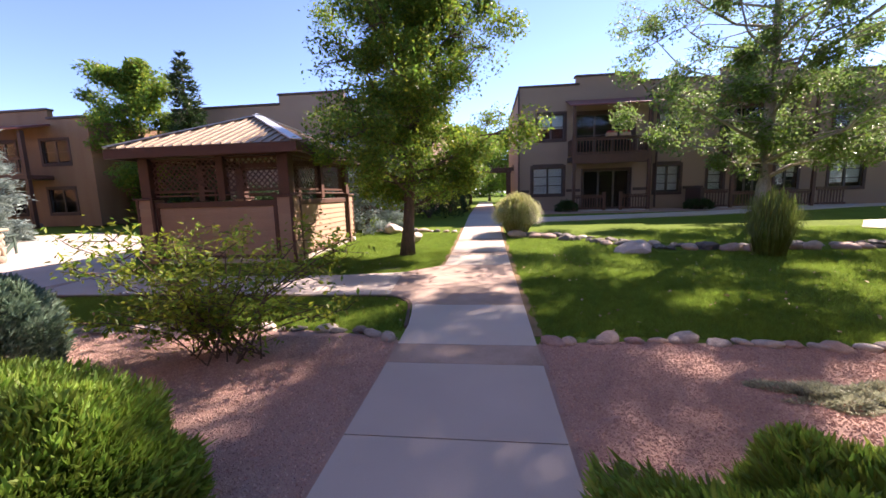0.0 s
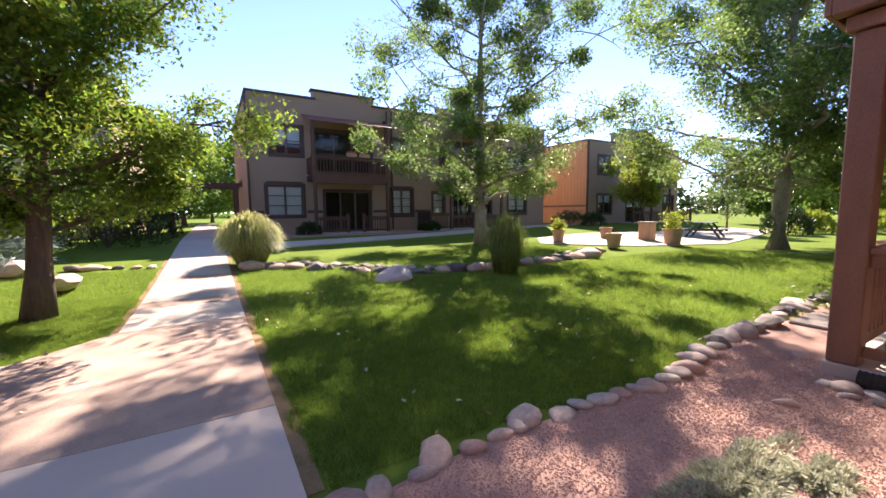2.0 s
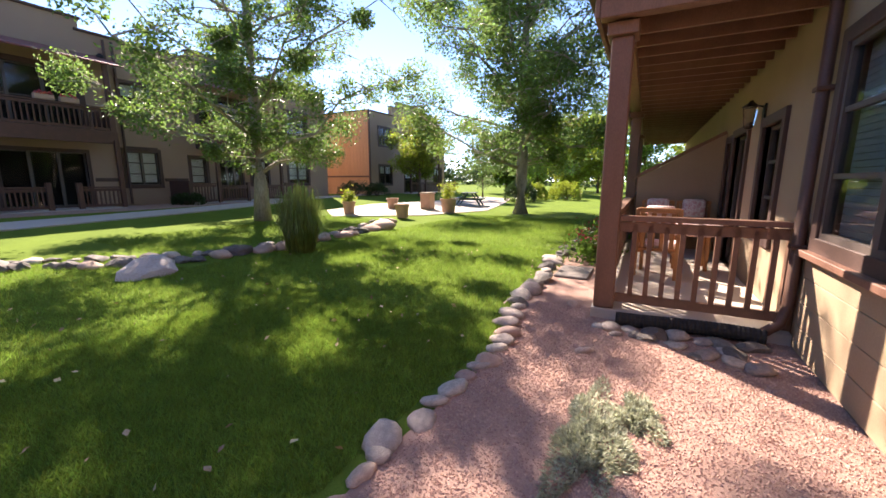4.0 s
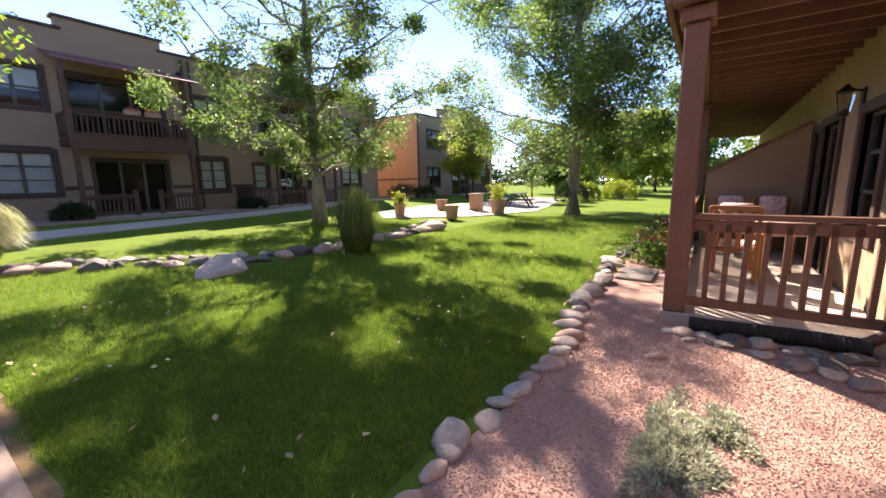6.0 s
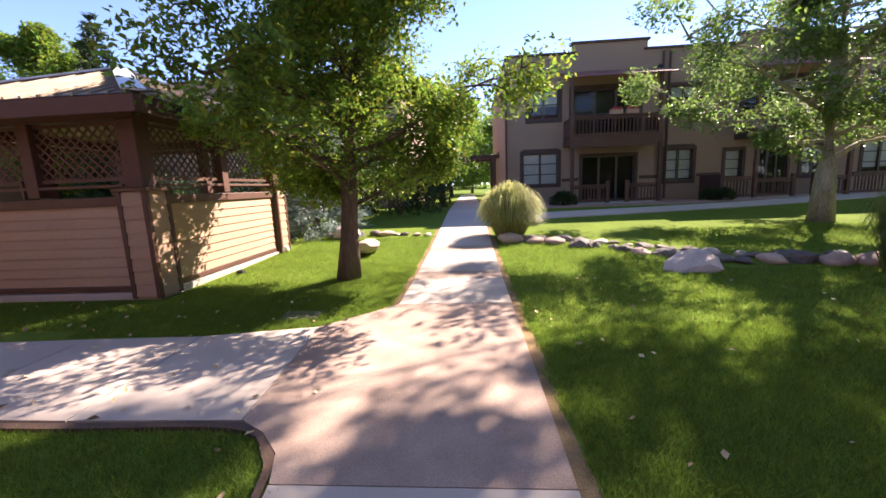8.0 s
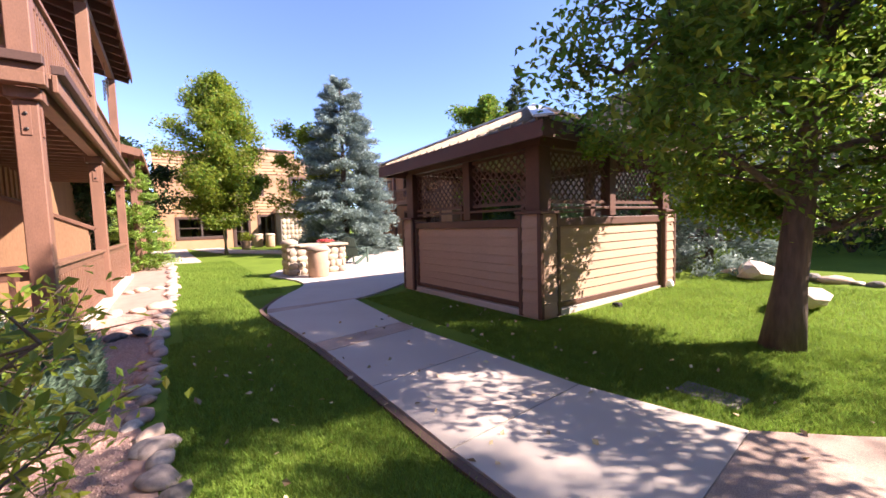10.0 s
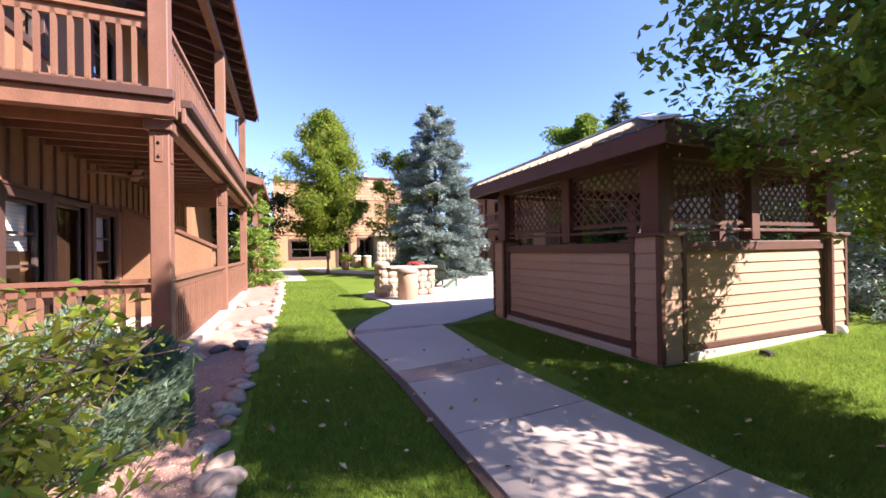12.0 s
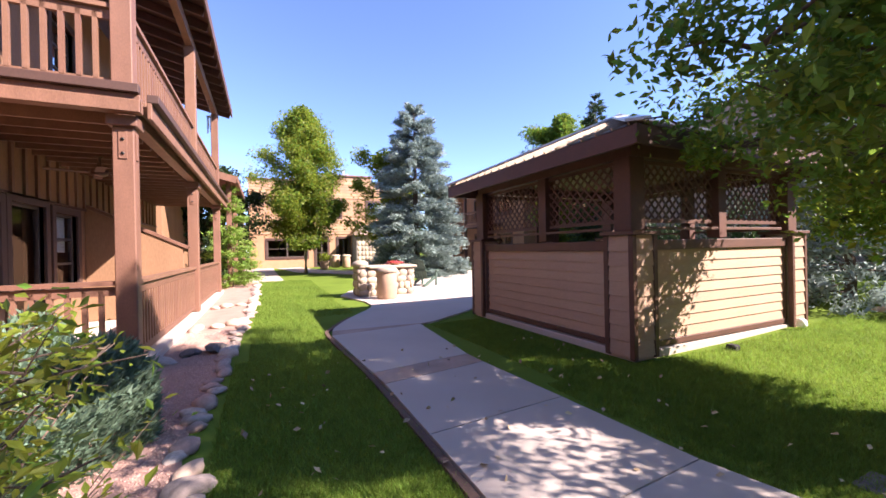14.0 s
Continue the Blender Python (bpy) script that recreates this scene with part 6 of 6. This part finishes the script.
# neighbouring trees that close the view
for k, (x, y, h, r) in enumerate(((-1.5, 40, 8, 3.4), (3.5, 44, 9, 3.6), (-6, 43, 9, 3.6), (0.5, 52, 9, 4.0))):
    tree("green tree beyond the pergola", x, y, h, r, 1.0, 0.16, "bark", "leaf", 9000, 0.34, 300 + k, 12, group="far trees", clump=0.6)
for k, (x, y, h, r) in enumerate(((40, 9, 8, 3.2), (46, 14, 9, 3.6), (44, 3, 9, 3.8), (52, 8, 10, 4.0), (38, 15, 6, 2.2), (55, 17, 10, 4), (50, -2, 10, 4), (60, 12, 11, 4.5))):
    tree("hazy green tree beyond the open lawn", x, y, h, r, 1.0, 0.16, "bark", "leafyellow" if k % 3 == 0 else "leaf", 8000, 0.36, 320 + k, 12, group="far trees", clump=0.6)


def far_woods():
    """A belt of distant trees all round."""
    rng = np.random.default_rng(77)
    cs = []
    for k in range(170):
        a = 2 * np.pi * k / 170 + rng.normal(0, 0.012)
        d = rng.uniform(85, 130)
        h = rng.uniform(6, 11)
        n = 420
        p = rng.normal(0, 1, (n, 3)) * np.array([2.6, 2.6, h * 0.26]) + np.array([d * np.cos(a), d * np.sin(a), h * 0.5])
        p[:, 2] = np.maximum(p[:, 2], 0.4)
        cs.append(p)
    v, f = leaves(np.concatenate(cs), 1.0, rng, 0.2, 0.8)
    tagged(cloud_mesh("far_trees", v, f, M["leafdark"]), "belt of distant dark green trees", "trees", kind="stuff")


far_woods()


tagged(block("utility_lid", -2.0, -1.55, 7.45, 7.72, -0.02, 0.025, M["darkrock"], None, bevel=0.01), "small concrete utility lid set in the lawn", "utility lid")
# plates on the porch posts, ceiling fan, chime
for x in (-6.5, -11.1, -15.8):
    o = block("post_plate", x - 0.04, x + 0.04, 3.101, 3.112, 2.5, 2.8, M["wood"], left_building, bevel=0.002)
    o = block("post_plate", x + 0.101, x + 0.112, 2.96, 3.04, 2.5, 2.8, M["wood"], left_building, bevel=0.002)
    for z in (2.56, 2.72):
        bm = bmesh.new()
        lathe(bm, [(0.018, 0), (0.018, 0.01), (0.01, 0.014)], 10)
        bmesh.ops.transform(bm, matrix=pose(x + 0.112, 3.0, z, 0, 90, 0), verts=bm.verts)
        link("bolt", bm, M["iron"], o)
fan = thing("ceiling_fan", "brown ceiling fan under the balcony", "ceiling fan", at=(-8.7, 2.1, 2.65))
bm = bmesh.new()
lathe(bm, [(0.05, 0), (0.11, 0.03), (0.11, 0.10), (0.03, 0.13), (0.02, 0.30), (0.05, 0.31)], 16)
link("motor", bm, M["wooddark"], fan, smooth=True)
for k in range(4):
    block("blade", 0.12, 0.62, -0.06, 0.06, 0.05, 0.062, M["wooddark"], fan, m=pose(0, 0, 0, 6, 0, 90 * k + 20))
ch = thing("wind_chime", "small metal wind chime hung from the balcony beam", "wind chime", at=(-14.4, 3.0, 5.4))
for k in range(5):
    bm = bmesh.new()
    a = k * 1.256
    tube(bm, [(0.05 * math.cos(a), 0.05 * math.sin(a), 0.1), (0.05 * math.cos(a), 0.05 * math.sin(a), -0.25 - 0.04 * k)], [0.01, 0.01], 6)
    link("tube", bm, M["iron"], ch)
bm = bmesh.new()
lathe(bm, [(0.07, 0.10), (0.07, 0.12), (0.006, 0.14), (0.006, 0.60)], 10)
link("hanger", bm, M["iron"], ch)
for y, h in ((9.6, 0.5), (10.6, 0.7), (10.9, 0.4)):
    bm = bmesh.new()
    tube(bm, [(-34, y, 6.1), (-34, y, 7.4 + h)], [0.12, 0.12], 8)
    tagged(link("vent_pipe", bm, M["ridge"], None), "grey vent pipe on the clapboard house roof", "vent pipe", "roof vents")


# ---- fallen leaves, grass blades and gravel stones
def ground_cover():
    rng = np.random.default_rng(9)

    def blades(name, boxes, density, h, label):
        P = []
        for x0, x1, y0, y1 in boxes:
            n = int((x1 - x0) * (y1 - y0) * density)
            P.append(np.stack([rng.uniform(x0, x1, n), rng.uniform(y0, y1, n)], 1))
        P = np.concatenate(P)
        x, y = P[:, 0], P[:, 1]
        # keep off the creek, the walk's rounded corner and the gazebo
        soil = 0.765 + 0.03 * np.sin(y * 5) + 0.02 * np.sin(y * 13)
        edge_r = 3.86 + 0.10 * np.sin(x * 0.9)
        ok = ~((x > 0.7) & (y < edge_r)) & ~((x > 0) & (x < soil)) & ~((x < 0) & (x > -soil) & (y > 7.9))
        ok &= ~((x < -0.6) & (x > -1.5) & (y < 5.6) & (x > -0.74 - 0.55 * np.clip((y - 4.85) / 0.65, 0, 1) ** 2))
        ok &= ~((x > -8.1) & (x < -4.12) & (y > 8.33) & (y < 12.42))
        ok &= ~((x < -0.7) & (x > -1.45) & (y > 6.9) & (y < 7.95) & ((x + 0.70) * 0.75 / -0.75 + y < 7.9 + 0.02))
        P = P[ok]
        n = len(P)
        z = np.array([lift(a, b) for a, b in P])
        a = rng.uniform(0, 2 * np.pi, n)
        w = rng.uniform(0.0025, 0.0045, n)
        hh = h * rng.uniform(0.5, 1.25, n)
        lean = rng.normal(0, 0.5, (n, 2)) * hh[:, None]
        b = np.stack([P[:, 0], P[:, 1], z - 0.003], 1)
        s = np.stack([np.cos(a) * w, np.sin(a) * w, np.zeros(n)], 1)
        tip = b + np.concatenate([lean, hh[:, None]], 1)
        v = np.stack([b - s, b + s, tip], 1).reshape(-1, 3)
        ob = cloud_mesh(name, v, np.arange(n * 3).reshape(-1, 3), M["blade"])
        tagged(ob, label, "grass", kind="stuff")
    blades("grass", [(0.71, 4.2, 3.75, 7.2)], 11000, 0.045, "short mown lawn grass near the walk")
    blades("grass", [(-6.5, -0.71, 4.05, 5.44), (-4.1, -0.71, 7.0, 9.2), (-7.6, -1.5, 7.2, 8.35), (-2.2, -0.71, 9.2, 10.5)], 8500, 0.045, "short mown lawn grass by the gazebo")
    blades("grass", [(4.2, 9.0, 3.9, 9.5), (0.71, 4.2, 7.2, 12.0), (-4.1, -0.71, 9.2, 13.5), (-12.5, -6.5, 4.2, 5.3)], 2600, 0.06, "short mown lawn grass further off")
    blades("grass", [(-20, -12.5, 4.25, 6.3), (9.0, 16.0, 4.3, 9.4), (4.5, 12.0, 10.6, 13.6), (-12.5, -9.6, 5.3, 6.2)], 1300, 0.07, "short mown lawn grass at a distance")

    def stones(name, boxes, density, label, keep):
        P = []
        for x0, x1, y0, y1 in boxes:
            n = int((x1 - x0) * (y1 - y0) * density)
            P.append(np.stack([rng.uniform(x0, x1, n), rng.uniform(y0, y1, n)], 1))
        P = np.concatenate(P)
        P = P[keep(P[:, 0], P[:, 1])]
        n = len(P)
        base = np.array([[1, 0, 0], [-0.5, 0.87, 0], [-0.5, -0.87, 0], [0.3, 0.3, 0.75], [-0.45, -0.1, 0.65]])
        r = rng.uniform(0.004, 0.0105, n)
        a = rng.uniform(0, 2 * np.pi, n)
        v = np.repeat(base[None], n, 0) * (1 + rng.normal(0, 0.18, (n, 5, 3)))
        c, s = np.cos(a)[:, None], np.sin(a)[:, None]
        x = v[:, :, 0] * c - v[:, :, 1] * s
        y = v[:, :, 0] * s + v[:, :, 1] * c
        v = np.stack([x, y, v[:, :, 2]], 2) * r[:, None, None]
        v += np.stack([P[:, 0], P[:, 1], np.full(n, 0.012)], 1)[:, None]
        faces = np.array([[0, 1, 3], [1, 4, 3], [1, 2, 4], [2, 0, 4], [0, 3, 4]])
        f = (np.arange(n)[:, None, None] * 5 + faces[None]).reshape(-1, 3)
        ob = cloud_mesh(name, v.reshape(-1, 3), f, M["pebble"])
        tagged(ob, label, "gravel", kind="stuff")
    stones("gravel", [(0.72, 5.2, 0.5, 3.9)], 5600, "crushed pink gravel between the rocks and the porch", lambda x, y: (y < 3.78) & ~((y < 1.42) & (x > 2.2)))
    stones("gravel", [(-3.6, -0.72, 0.6, 3.95)], 5000, "crushed pink gravel beside the walk", lambda x, y: y < 3.85)
    stones("gravel", [(-9.0, -3.6, 3.12, 3.9)], 4000, "crushed pink gravel before the porch", lambda x, y: y < 3.85)
    # fallen leaves
    n = 260
    x = np.concatenate([rng.uniform(0.8, 8, n // 2), rng.uniform(-6, -0.8, n // 2)])
    y = np.concatenate([rng.uniform(4, 9, n // 2), rng.uniform(4.2, 8.2, n // 2)])
    z = np.array([lift(a, b) for a, b in zip(x, y)]) + 0.045
    v, f = leaves(np.stack([x, y, z], 1), 0.055, rng, 0.0, 0.7)
    tagged(cloud_mesh("fallen_leaves", v, f, M["deadleaf"]), "scattered pale fallen leaves on the grass", "leaves", kind="stuff")


ground_cover()
